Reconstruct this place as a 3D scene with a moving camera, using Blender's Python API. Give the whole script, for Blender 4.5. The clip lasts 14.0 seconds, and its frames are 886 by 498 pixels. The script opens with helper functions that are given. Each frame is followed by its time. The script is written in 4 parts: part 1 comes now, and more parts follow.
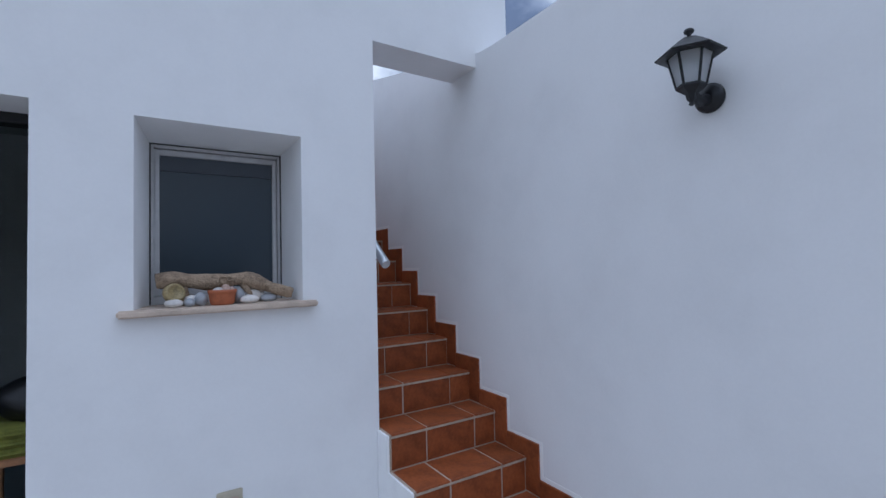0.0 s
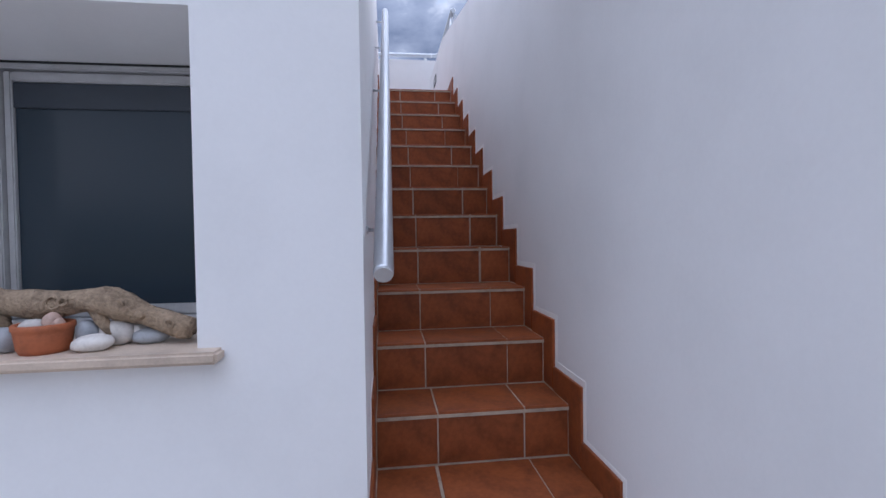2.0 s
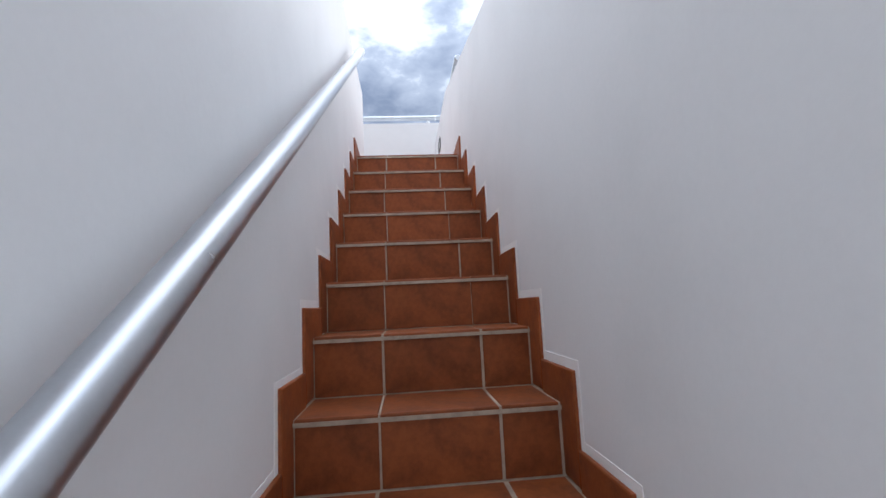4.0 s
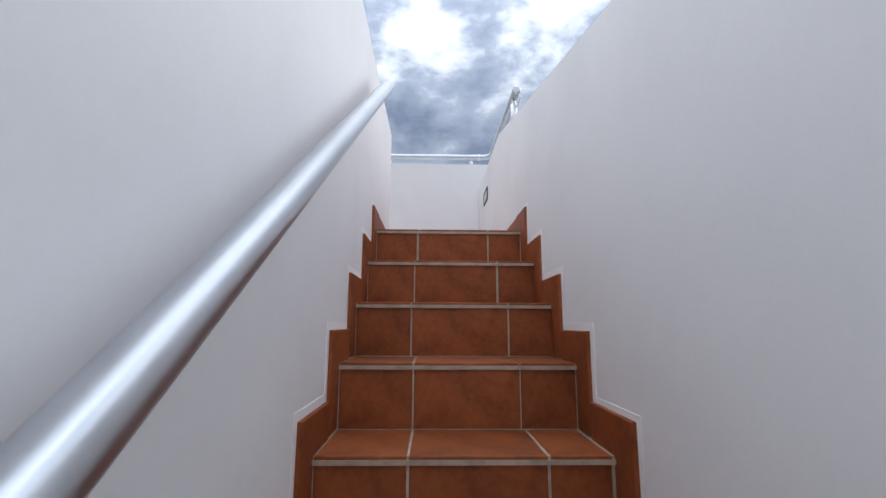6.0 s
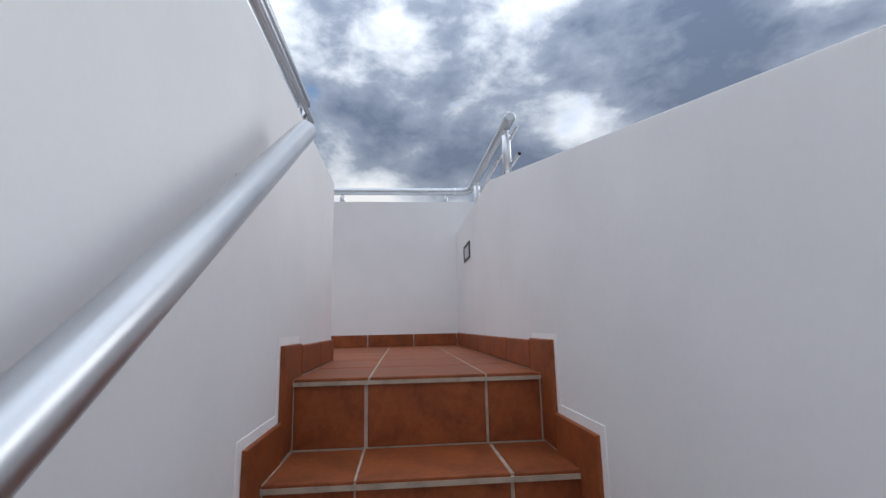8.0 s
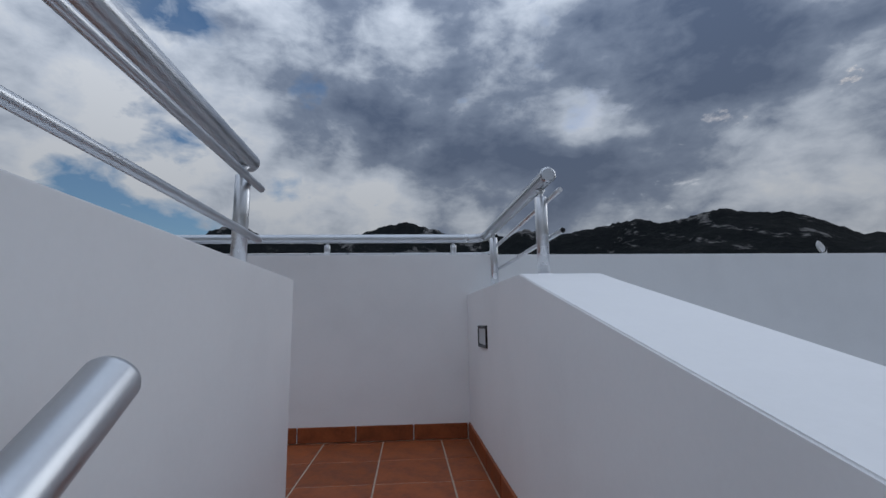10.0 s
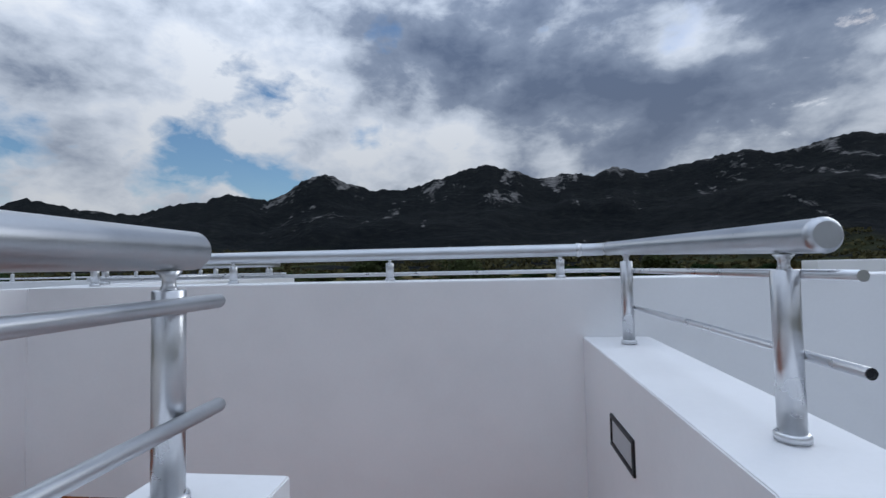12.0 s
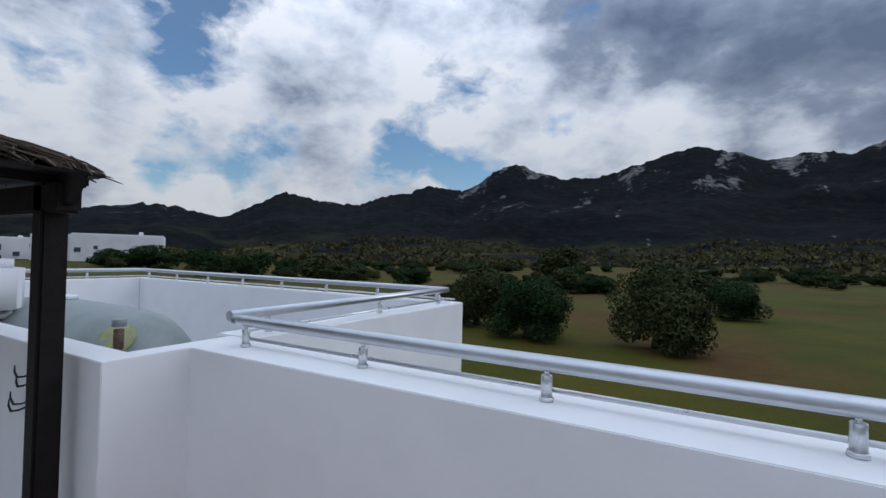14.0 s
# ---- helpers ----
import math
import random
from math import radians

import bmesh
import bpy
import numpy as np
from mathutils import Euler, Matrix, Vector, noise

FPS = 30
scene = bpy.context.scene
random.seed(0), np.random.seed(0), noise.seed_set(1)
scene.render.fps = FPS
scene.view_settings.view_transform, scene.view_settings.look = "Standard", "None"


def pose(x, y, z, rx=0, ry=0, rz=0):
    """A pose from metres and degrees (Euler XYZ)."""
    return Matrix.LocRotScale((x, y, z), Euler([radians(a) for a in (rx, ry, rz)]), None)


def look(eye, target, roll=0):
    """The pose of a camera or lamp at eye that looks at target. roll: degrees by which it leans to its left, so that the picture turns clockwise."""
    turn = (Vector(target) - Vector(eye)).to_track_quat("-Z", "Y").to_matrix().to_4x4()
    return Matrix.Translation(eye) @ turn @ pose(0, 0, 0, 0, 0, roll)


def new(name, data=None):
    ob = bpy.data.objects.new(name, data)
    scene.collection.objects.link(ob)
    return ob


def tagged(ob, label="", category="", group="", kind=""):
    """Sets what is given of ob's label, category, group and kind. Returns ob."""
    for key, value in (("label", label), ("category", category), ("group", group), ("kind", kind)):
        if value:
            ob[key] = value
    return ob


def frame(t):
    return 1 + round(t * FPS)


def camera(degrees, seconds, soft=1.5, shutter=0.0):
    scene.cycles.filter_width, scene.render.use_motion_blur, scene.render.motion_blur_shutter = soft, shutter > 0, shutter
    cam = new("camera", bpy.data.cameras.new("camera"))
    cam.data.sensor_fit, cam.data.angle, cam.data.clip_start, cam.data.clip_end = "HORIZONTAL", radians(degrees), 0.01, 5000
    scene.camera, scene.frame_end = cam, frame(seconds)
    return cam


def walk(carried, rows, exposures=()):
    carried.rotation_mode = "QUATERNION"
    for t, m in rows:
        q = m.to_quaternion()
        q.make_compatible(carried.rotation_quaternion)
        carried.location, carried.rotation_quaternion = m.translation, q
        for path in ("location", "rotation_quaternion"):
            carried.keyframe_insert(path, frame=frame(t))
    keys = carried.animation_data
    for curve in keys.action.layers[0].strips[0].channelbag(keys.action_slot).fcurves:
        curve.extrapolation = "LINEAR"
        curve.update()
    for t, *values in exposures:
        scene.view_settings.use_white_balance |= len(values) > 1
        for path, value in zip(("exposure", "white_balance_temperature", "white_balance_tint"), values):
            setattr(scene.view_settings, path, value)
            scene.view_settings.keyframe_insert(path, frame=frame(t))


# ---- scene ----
cam = camera(88.6, 14.0)
EXPOSURES = [(0, 0.34, 5500, 11), (0.5, 0.60, 5680, 14), (1.5, 0.70, 5780, 17), (2.5, 0.82, 5850, 14), (3, 1.02, 5950, 11), (4, 1.16, 6300, 9),
             (6.5, 0.74, 6350, 9), (8, 0.42, 6350, 9), (10.5, -0.55, 5880, 9), (11.5, -0.10, 5880, 9), (12.5, 0.02, 5820, 9), (14, 0.06, 5820, 10)]
PATH = [
    (0, (-1.048, -5.668, 1.281), (0.024, -3.981, 1.349), -1.3),
    (0.5, (-0.698, -5.541, 1.31), (-0.051, -3.653, 1.183), -1.6),
    (1, (-0.478, -5.234, 1.337), (-0.011, -3.294, 1.201), -2.2),
    (1.5, (-0.177, -4.916, 1.339), (0.176, -2.951, 1.21), -1.1),
    (2, (0.061, -4.508, 1.38), (0.306, -2.524, 1.332), -0.8),
    (2.5, (0.151, -4.061, 1.409), (0.402, -2.077, 1.436), -1.3),
    (3, (0.267, -3.709, 1.415), (0.482, -1.723, 1.521), -1.9),
    (3.5, (0.351, -3.348, 1.608), (0.366, -1.36, 1.826), -2.9),
    (4, (0.312, -3.091, 1.795), (0.484, -1.113, 2.038), -2.8),
    (6.5, (0.285, -1.963, 2.537), (0.309, 0.009, 2.873), 0.4),
    (7, (0.304, -1.756, 2.682), (0.344, 0.218, 3.004), -0.6),
    (7.5, (0.284, -1.550, 2.825), (0.339, 0.422, 3.157), -0.5),
    (8, (0.317, -1.338, 2.987), (0.496, 0.625, 3.323), -1.2),
    (10.5, (0.368, -0.587, 3.66), (0.497, 1.385, 3.969), -0.6),
    (11, (0.354, -0.411, 3.797), (0.253, 1.575, 4.01), -0.8),
    (11.5, (0.316, -0.201, 3.861), (0.189, 1.79, 4.005), -0.9),
    (12, (0.339, 0.021, 4.001), (0.132, 2.009, 4.082), -1.2),
    (12.5, (0.357, 0.22, 4.146), (-0.083, 2.171, 4.136), -1.9),
    (13, (0.302, 0.37, 4.293), (-0.241, 2.295, 4.289), -1.3),
    (13.5, (0.298, 0.473, 4.434), (-0.137, 2.425, 4.445), -0.0),
    (14, (0.298, 0.658, 4.433), (-0.682, 2.401, 4.466), 1.4),
]
walk(cam, [(t, look(eye, target, roll)) for t, eye, target, roll in PATH], EXPOSURES)

# ---------- world, sun, exposure ----------
def node(nt, kind, **vals):
    n = nt.nodes.new(kind)
    for k, v in vals.items():
        n.inputs[k.replace("_", " ")].default_value = v
    return n


def math_node(nt, op, a, b=None, clamp=False):
    n = nt.nodes.new("ShaderNodeMath")
    n.operation, n.use_clamp = op, clamp
    for i, v in enumerate((a, b)):
        if v is None:
            continue
        if isinstance(v, (int, float)):
            n.inputs[i].default_value = v
        else:
            nt.links.new(v, n.inputs[i])
    return n.outputs[0]


def ramp(nt, fac, stops):
    n = nt.nodes.new("ShaderNodeValToRGB")
    el = n.color_ramp.elements
    while len(el) < len(stops):
        el.new(0.5)
    for e, (p, c) in zip(el, stops):
        e.position, e.color = p, (*c, 1) if len(c) == 3 else c
    nt.links.new(fac, n.inputs[0])
    return n.outputs[0]


def mix(nt, fac, a, b, mode="MIX"):
    n = nt.nodes.new("ShaderNodeMix")
    n.data_type, n.blend_type = "RGBA", mode
    for sock, v in ((n.inputs[0], fac), (n.inputs[6], a), (n.inputs[7], b)):
        if isinstance(v, (int, float)):
            sock.default_value = v
        elif isinstance(v, tuple):
            sock.default_value = (*v, 1)
        else:
            nt.links.new(v, sock)
    return n.outputs[2]


def noise_tex(nt, vec, scale, detail=4.0, rough=0.55, dist=0.0):
    n = node(nt, "ShaderNodeTexNoise", Scale=scale, Detail=detail, Roughness=rough, Distortion=dist)
    if vec is not None:
        nt.links.new(vec, n.inputs["Vector"])
    return n.outputs["Fac"]


SUN_ELEV, SUN_AZ = 25.0, 48.0

world = bpy.data.worlds.new("World")
scene.world = world
world.use_nodes = True
wt = world.node_tree
wt.nodes.clear()
sky = wt.nodes.new("ShaderNodeTexSky")
sky.sky_type, sky.sun_disc = "NISHITA", False
sky.sun_elevation, sky.sun_rotation = radians(SUN_ELEV), radians(SUN_AZ)
wcoord = wt.nodes.new("ShaderNodeTexCoord")
sep = wt.nodes.new("ShaderNodeSeparateXYZ")
wt.links.new(wcoord.outputs["Generated"], sep.inputs[0])
# clouds fill the dome, a little flattened
squash = wt.nodes.new("ShaderNodeVectorMath")
squash.operation = "MULTIPLY"
wt.links.new(wcoord.outputs["Generated"], squash.inputs[0])
squash.inputs[1].default_value = (1.0, 1.0, 1.75)
deck = squash.outputs[0]
shift = wt.nodes.new("ShaderNodeVectorMath")
shift.operation = "ADD"
wt.links.new(deck, shift.inputs[0])
shift.inputs[1].default_value = (0.012, 0.006, 0.045)
big = noise_tex(wt, deck, 5.2, 12.0, 0.51, 0.1)
sunward = noise_tex(wt, shift.outputs[0], 5.2, 12.0, 0.51, 0.1)
wide = noise_tex(wt, deck, 2.0, 2.0, 0.5, 0.0)
puffs = noise_tex(wt, deck, 17.0, 8.0, 0.6, 0.4)


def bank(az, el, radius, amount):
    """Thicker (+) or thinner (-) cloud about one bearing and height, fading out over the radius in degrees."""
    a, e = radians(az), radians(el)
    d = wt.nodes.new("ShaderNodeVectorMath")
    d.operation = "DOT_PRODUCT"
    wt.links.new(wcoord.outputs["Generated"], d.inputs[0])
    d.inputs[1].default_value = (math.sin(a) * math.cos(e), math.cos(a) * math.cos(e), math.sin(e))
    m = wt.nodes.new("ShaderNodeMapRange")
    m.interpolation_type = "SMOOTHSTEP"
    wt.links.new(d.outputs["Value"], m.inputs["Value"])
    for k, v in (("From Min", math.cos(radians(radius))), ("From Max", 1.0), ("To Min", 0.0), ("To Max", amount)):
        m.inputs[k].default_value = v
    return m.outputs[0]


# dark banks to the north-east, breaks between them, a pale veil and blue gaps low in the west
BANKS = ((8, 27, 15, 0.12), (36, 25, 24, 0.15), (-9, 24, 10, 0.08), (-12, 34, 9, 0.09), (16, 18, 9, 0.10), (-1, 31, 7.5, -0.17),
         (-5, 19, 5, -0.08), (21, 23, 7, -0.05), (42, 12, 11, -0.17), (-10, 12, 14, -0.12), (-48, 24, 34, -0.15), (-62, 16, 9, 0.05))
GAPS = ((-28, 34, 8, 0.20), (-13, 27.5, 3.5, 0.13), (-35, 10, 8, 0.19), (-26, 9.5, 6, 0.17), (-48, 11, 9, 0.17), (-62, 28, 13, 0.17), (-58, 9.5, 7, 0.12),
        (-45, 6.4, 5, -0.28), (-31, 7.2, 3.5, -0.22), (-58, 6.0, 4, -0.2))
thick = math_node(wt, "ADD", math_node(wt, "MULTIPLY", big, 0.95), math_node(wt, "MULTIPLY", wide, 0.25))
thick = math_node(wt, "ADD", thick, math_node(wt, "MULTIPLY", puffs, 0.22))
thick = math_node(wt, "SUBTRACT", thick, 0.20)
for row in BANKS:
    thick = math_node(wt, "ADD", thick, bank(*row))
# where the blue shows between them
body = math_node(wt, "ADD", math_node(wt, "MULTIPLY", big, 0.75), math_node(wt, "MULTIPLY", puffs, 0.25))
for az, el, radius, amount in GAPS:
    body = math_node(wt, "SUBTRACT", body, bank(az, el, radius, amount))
# billows are lit on the side of the hidden sun
thick = math_node(wt, "ADD", thick, math_node(wt, "MULTIPLY", math_node(wt, "SUBTRACT", sunward, big), 0.8))
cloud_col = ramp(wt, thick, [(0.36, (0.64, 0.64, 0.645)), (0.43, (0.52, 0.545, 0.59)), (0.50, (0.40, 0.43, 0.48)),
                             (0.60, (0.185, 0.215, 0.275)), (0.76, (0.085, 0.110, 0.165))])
horizon = math_node(wt, "POWER", math_node(wt, "SUBTRACT", 1.0, math_node(wt, "MAXIMUM", sep.outputs[2], 0.0), True), 5.0)
low_col = ramp(wt, thick, [(0.42, (0.78, 0.745, 0.69)), (0.62, (0.36, 0.39, 0.45))])
cloud_col = mix(wt, math_node(wt, "MULTIPLY", horizon, 0.8), cloud_col, low_col)
# an overcast sky brightens towards the zenith
zen = math_node(wt, "ADD", 0.80, math_node(wt, "MULTIPLY", math_node(wt, "POWER", math_node(wt, "MAXIMUM", sep.outputs[2], 0.0), 1.8), 2.3))
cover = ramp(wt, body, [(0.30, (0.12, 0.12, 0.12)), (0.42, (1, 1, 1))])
bg_sky, bg_cloud = wt.nodes.new("ShaderNodeBackground"), wt.nodes.new("ShaderNodeBackground")
deep = wt.nodes.new("ShaderNodeHueSaturation")
deep.inputs["Saturation"].default_value = 1.45
wt.links.new(sky.outputs[0], deep.inputs["Color"])
wt.links.new(deep.outputs[0], bg_sky.inputs[0])
bg_sky.inputs[1].default_value = 0.10
wt.links.new(cloud_col, bg_cloud.inputs[0])
wt.links.new(zen, bg_cloud.inputs[1])
mixs = wt.nodes.new("ShaderNodeMixShader")
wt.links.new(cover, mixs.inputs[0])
wt.links.new(bg_sky.outputs[0], mixs.inputs[1])
wt.links.new(bg_cloud.outputs[0], mixs.inputs[2])
wout = wt.nodes.new("ShaderNodeOutputWorld")
wt.links.new(mixs.outputs[0], wout.inputs[0])

sun = new("sun", bpy.data.lights.new("sun", "SUN"))
sun.data.energy, sun.data.angle, sun.data.color = 0.5, radians(32), (1.0, 0.97, 0.93)
_a, _e = radians(SUN_AZ), radians(SUN_ELEV)
sun.matrix_world = look((math.sin(_a) * math.cos(_e) * 40, math.cos(_a) * math.cos(_e) * 40, math.sin(_e) * 40), (0, 0, 0))


# ---------- materials ----------
def material(name, colour, rough=0.6, metal=0.0, vary=0.12, scale=6.0, fine_scale=90.0, bump=0.15, bump_dist=0.002,
             dark=None, per_piece=0.0, per_island=0.0, spec=0.5):
    """Colour with variation at two scales, roughness variation and a fine relief."""
    m = bpy.data.materials.new(name)
    m.use_nodes = True
    nt = m.node_tree
    b = nt.nodes["Principled BSDF"]
    co = nt.nodes.new("ShaderNodeTexCoord").outputs["Object"]
    n1, n2 = noise_tex(nt, co, scale, 5.0), noise_tex(nt, co, fine_scale, 3.0)
    d = dark or tuple(c * (1 - vary * 2.2) for c in colour)
    l = tuple(min(1, c * (1 + vary)) for c in colour)
    col = ramp(nt, n1, [(0.3, d), (0.52, colour), (0.72, l)])
    col = mix(nt, vary * 1.2, col, ramp(nt, n2, [(0.35, tuple(c * 0.55 for c in colour)), (0.65, l)]))
    if per_piece or per_island:
        if per_piece:
            rnd = nt.nodes.new("ShaderNodeObjectInfo").outputs["Random"]
        else:
            rnd = nt.nodes.new("ShaderNodeNewGeometry").outputs["Random Per Island"]
        k = per_piece or per_island
        hsv = nt.nodes.new("ShaderNodeHueSaturation")
        nt.links.new(col, hsv.inputs["Color"])
        nt.links.new(math_node(nt, "ADD", math_node(nt, "MULTIPLY", rnd, 2 * k), 1 - k), hsv.inputs["Value"])
        col = hsv.outputs[0]
    nt.links.new(col, b.inputs["Base Color"])
    r = math_node(nt, "ADD", math_node(nt, "MULTIPLY", n1, 0.25), rough - 0.125, True)
    nt.links.new(r, b.inputs["Roughness"])
    b.inputs["Metallic"].default_value = metal
    b.inputs["Specular IOR Level"].default_value = spec
    if bump:
        bn = node(nt, "ShaderNodeBump", Strength=bump, Distance=bump_dist)
        nt.links.new(math_node(nt, "ADD", n2, math_node(nt, "MULTIPLY", n1, 0.8)), bn.inputs["Height"])
        nt.links.new(bn.outputs[0], b.inputs["Normal"])
    return m


PLASTER = material("white_plaster", (0.845, 0.845, 0.85), 0.78, vary=0.022, scale=2.4, fine_scale=70, bump=0.08, bump_dist=0.003)
FRESH = material("fresh_white_paint", (0.95, 0.95, 0.945), 0.6, vary=0.02, scale=9, fine_scale=120, bump=0.2)
TILE = material("terracotta_tile", (0.285, 0.080, 0.027), 0.52, vary=0.22, scale=9, fine_scale=55, bump=0.22, per_piece=0.14,
                dark=(0.15, 0.040, 0.016), spec=0.2)
GROUT = material("grout", (0.45, 0.36, 0.28), 0.9, vary=0.15, scale=20, fine_scale=200)
ALU = material("brushed_aluminium", (0.70, 0.71, 0.73), 0.30, metal=1.0, vary=0.04, scale=14, fine_scale=240, bump=0.04, bump_dist=0.0006)
RAIL_WHITE = material("silver_lacquer", (0.55, 0.57, 0.60), 0.33, metal=0.92, vary=0.04, scale=12, fine_scale=200, bump=0.03, bump_dist=0.0005)
BLACK = material("black_cast_metal", (0.010, 0.011, 0.014), 0.42, metal=0.0, vary=0.2, scale=30, fine_scale=160, bump=0.3)
STONE_SILL = material("beige_limestone", (0.62, 0.50, 0.40), 0.55, vary=0.12, scale=9, fine_scale=120, bump=0.2)
WINFRAME = material("grey_aluminium_frame", (0.50, 0.50, 0.505), 0.45, metal=0.1, vary=0.05, scale=20, fine_scale=160, bump=0.05)
BLIND = material("dark_window_screen", (0.035, 0.045, 0.06), 0.35, vary=0.1, scale=3, fine_scale=300, bump=0.05)
DRIFT = material("driftwood", (0.36, 0.265, 0.18), 0.9, vary=0.36, scale=28, fine_scale=110, bump=1.0, bump_dist=0.010, dark=(0.12, 0.08, 0.05))
PEBBLE = material("pale_pebble", (0.68, 0.64, 0.60), 0.6, vary=0.12, scale=25, fine_scale=150, bump=0.15, per_piece=0.18)
PEBBLE_GREY = material("grey_pebble", (0.37, 0.385, 0.41), 0.6, vary=0.12, scale=25, fine_scale=150, bump=0.15, per_piece=0.2)
PEBBLE_PINK = material("pink_pebble", (0.55, 0.38, 0.31), 0.6, vary=0.12, scale=25, fine_scale=150, bump=0.15)
CLAY = material("clay_pot", (0.42, 0.125, 0.05), 0.7, vary=0.12, scale=30, fine_scale=120)
SHELL = material("ochre_shell", (0.34, 0.26, 0.12), 0.5, vary=0.25, scale=30, fine_scale=120)
DARKWOOD = material("dark_stained_wood", (0.012, 0.010, 0.009), 0.6, vary=0.3, scale=16, fine_scale=90, bump=0.5, bump_dist=0.004, spec=0.15)
THATCH = material("dry_thatch", (0.085, 0.065, 0.045), 0.9, vary=0.35, scale=30, fine_scale=160, per_island=0.4)
SOCKET = material("beige_plastic", (0.52, 0.47, 0.36), 0.4, vary=0.04, scale=20, bump=0.03)
ROOMWALL = material("room_paint", (0.50, 0.55, 0.55), 0.7, vary=0.04, scale=3)
ROOMFLOOR = material("slate_floor", (0.10, 0.14, 0.16), 0.3, vary=0.15, scale=4)
GREENCLOTH = material("olive_cushion_cloth", (0.24, 0.25, 0.05), 0.9, vary=0.2, scale=20, fine_scale=300, bump=0.4)
PINE = material("orange_pine", (0.45, 0.22, 0.10), 0.5, vary=0.15, scale=12)
TANK = material("weathered_grp_tank", (0.24, 0.27, 0.265), 0.5, vary=0.14, scale=2.2, fine_scale=60, dark=(0.16, 0.20, 0.18))
TANKYELLOW = material("yellowed_resin", (0.30, 0.30, 0.14), 0.5, vary=0.2, scale=8)
BRASS = material("brass_valve", (0.45, 0.27, 0.08), 0.4, metal=0.8, vary=0.2, scale=40)
RUST = material("rusted_pipe", (0.16, 0.10, 0.07), 0.7, metal=0.3, vary=0.3, scale=40)
BARK = material("bark", (0.075, 0.058, 0.045), 0.9, vary=0.3, scale=5, fine_scale=40, bump=0.8, bump_dist=0.02)
LEAF = material("olive_leaves", (0.052, 0.064, 0.026), 0.9, vary=0.25, scale=0.9, fine_scale=12, bump=0, per_island=0.28, spec=0.04)
LEAF_DARK = material("carob_leaves", (0.028, 0.052, 0.020), 0.9, vary=0.25, scale=0.9, fine_scale=12, bump=0, per_island=0.28, spec=0.04)
SCRUB = material("scrub_leaves", (0.070, 0.064, 0.028), 0.95, vary=0.35, scale=0.06, fine_scale=3, bump=0, per_island=0.5, spec=0.08)
FARWALL = material("far_white_walls", (0.72, 0.72, 0.74), 0.8, vary=0.04, scale=0.3, fine_scale=3, bump=0)
FARWIN = material("far_dark_openings", (0.05, 0.055, 0.07), 0.3, vary=0.1, scale=1, bump=0)
GREYROOF = material("grey_roof_screed", (0.42, 0.43, 0.45), 0.85, vary=0.12, scale=2, fine_scale=40)
PATIO = material("patio_paving", (0.47, 0.43, 0.39), 0.8, vary=0.12, scale=3, fine_scale=60)


def glass_material(name, tint, rough=0.03, alpha_mix=0.5):
    m = bpy.data.materials.new(name)
    m.use_nodes = True
    b = m.node_tree.nodes["Principled BSDF"]
    b.inputs["Base Color"].default_value = (*tint, 1)
    b.inputs["Roughness"].default_value = rough
    b.inputs["IOR"].default_value = 1.45
    b.inputs["Transmission Weight"].default_value = alpha_mix
    return m


GLASS = glass_material("clear_glass", (0.92, 0.95, 0.95), 0.02, 1.0)
FROST = glass_material("frosted_glass", (0.86, 0.88, 0.90), 0.35, 0.75)
DARKGLASS = glass_material("dark_window_glass", (0.030, 0.045, 0.060), 0.20, 0.0)
BULB = glass_material("opal_bulb", (0.9, 0.9, 0.9), 0.4, 0.2)


def ground_material():
    m = bpy.data.materials.new("field_grass")
    m.use_nodes = True
    nt = m.node_tree
    b = nt.nodes["Principled BSDF"]
    co = nt.nodes.new("ShaderNodeTexCoord").outputs["Object"]
    a, c, d, e = (noise_tex(nt, co, s, 6.0, r, 0.4) for s, r in ((0.05, 0.55), (0.11, 0.6), (0.9, 0.6), (9.0, 0.6)))
    grass = ramp(nt, c, [(0.32, (0.044, 0.050, 0.003)), (0.5, (0.066, 0.067, 0.004)), (0.66, (0.090, 0.077, 0.008))])
    soil = ramp(nt, d, [(0.3, (0.070, 0.036, 0.010)), (0.7, (0.112, 0.058, 0.018))])
    col = mix(nt, ramp(nt, a, [(0.48, (0, 0, 0)), (0.58, (0.85, 0.85, 0.85))]), grass, soil)
    col = mix(nt, 0.5, col, ramp(nt, e, [(0.3, (0.35, 0.35, 0.35)), (0.7, (1, 1, 1))]), "MULTIPLY")
    nt.links.new(col, b.inputs["Base Color"])
    b.inputs["Roughness"].default_value = 0.95
    b.inputs["Specular IOR Level"].default_value = 0.15
    bn = node(nt, "ShaderNodeBump", Strength=0.6, Distance=0.1)
    nt.links.new(d, bn.inputs["Height"])
    nt.links.new(bn.outputs[0], b.inputs["Normal"])
    return m


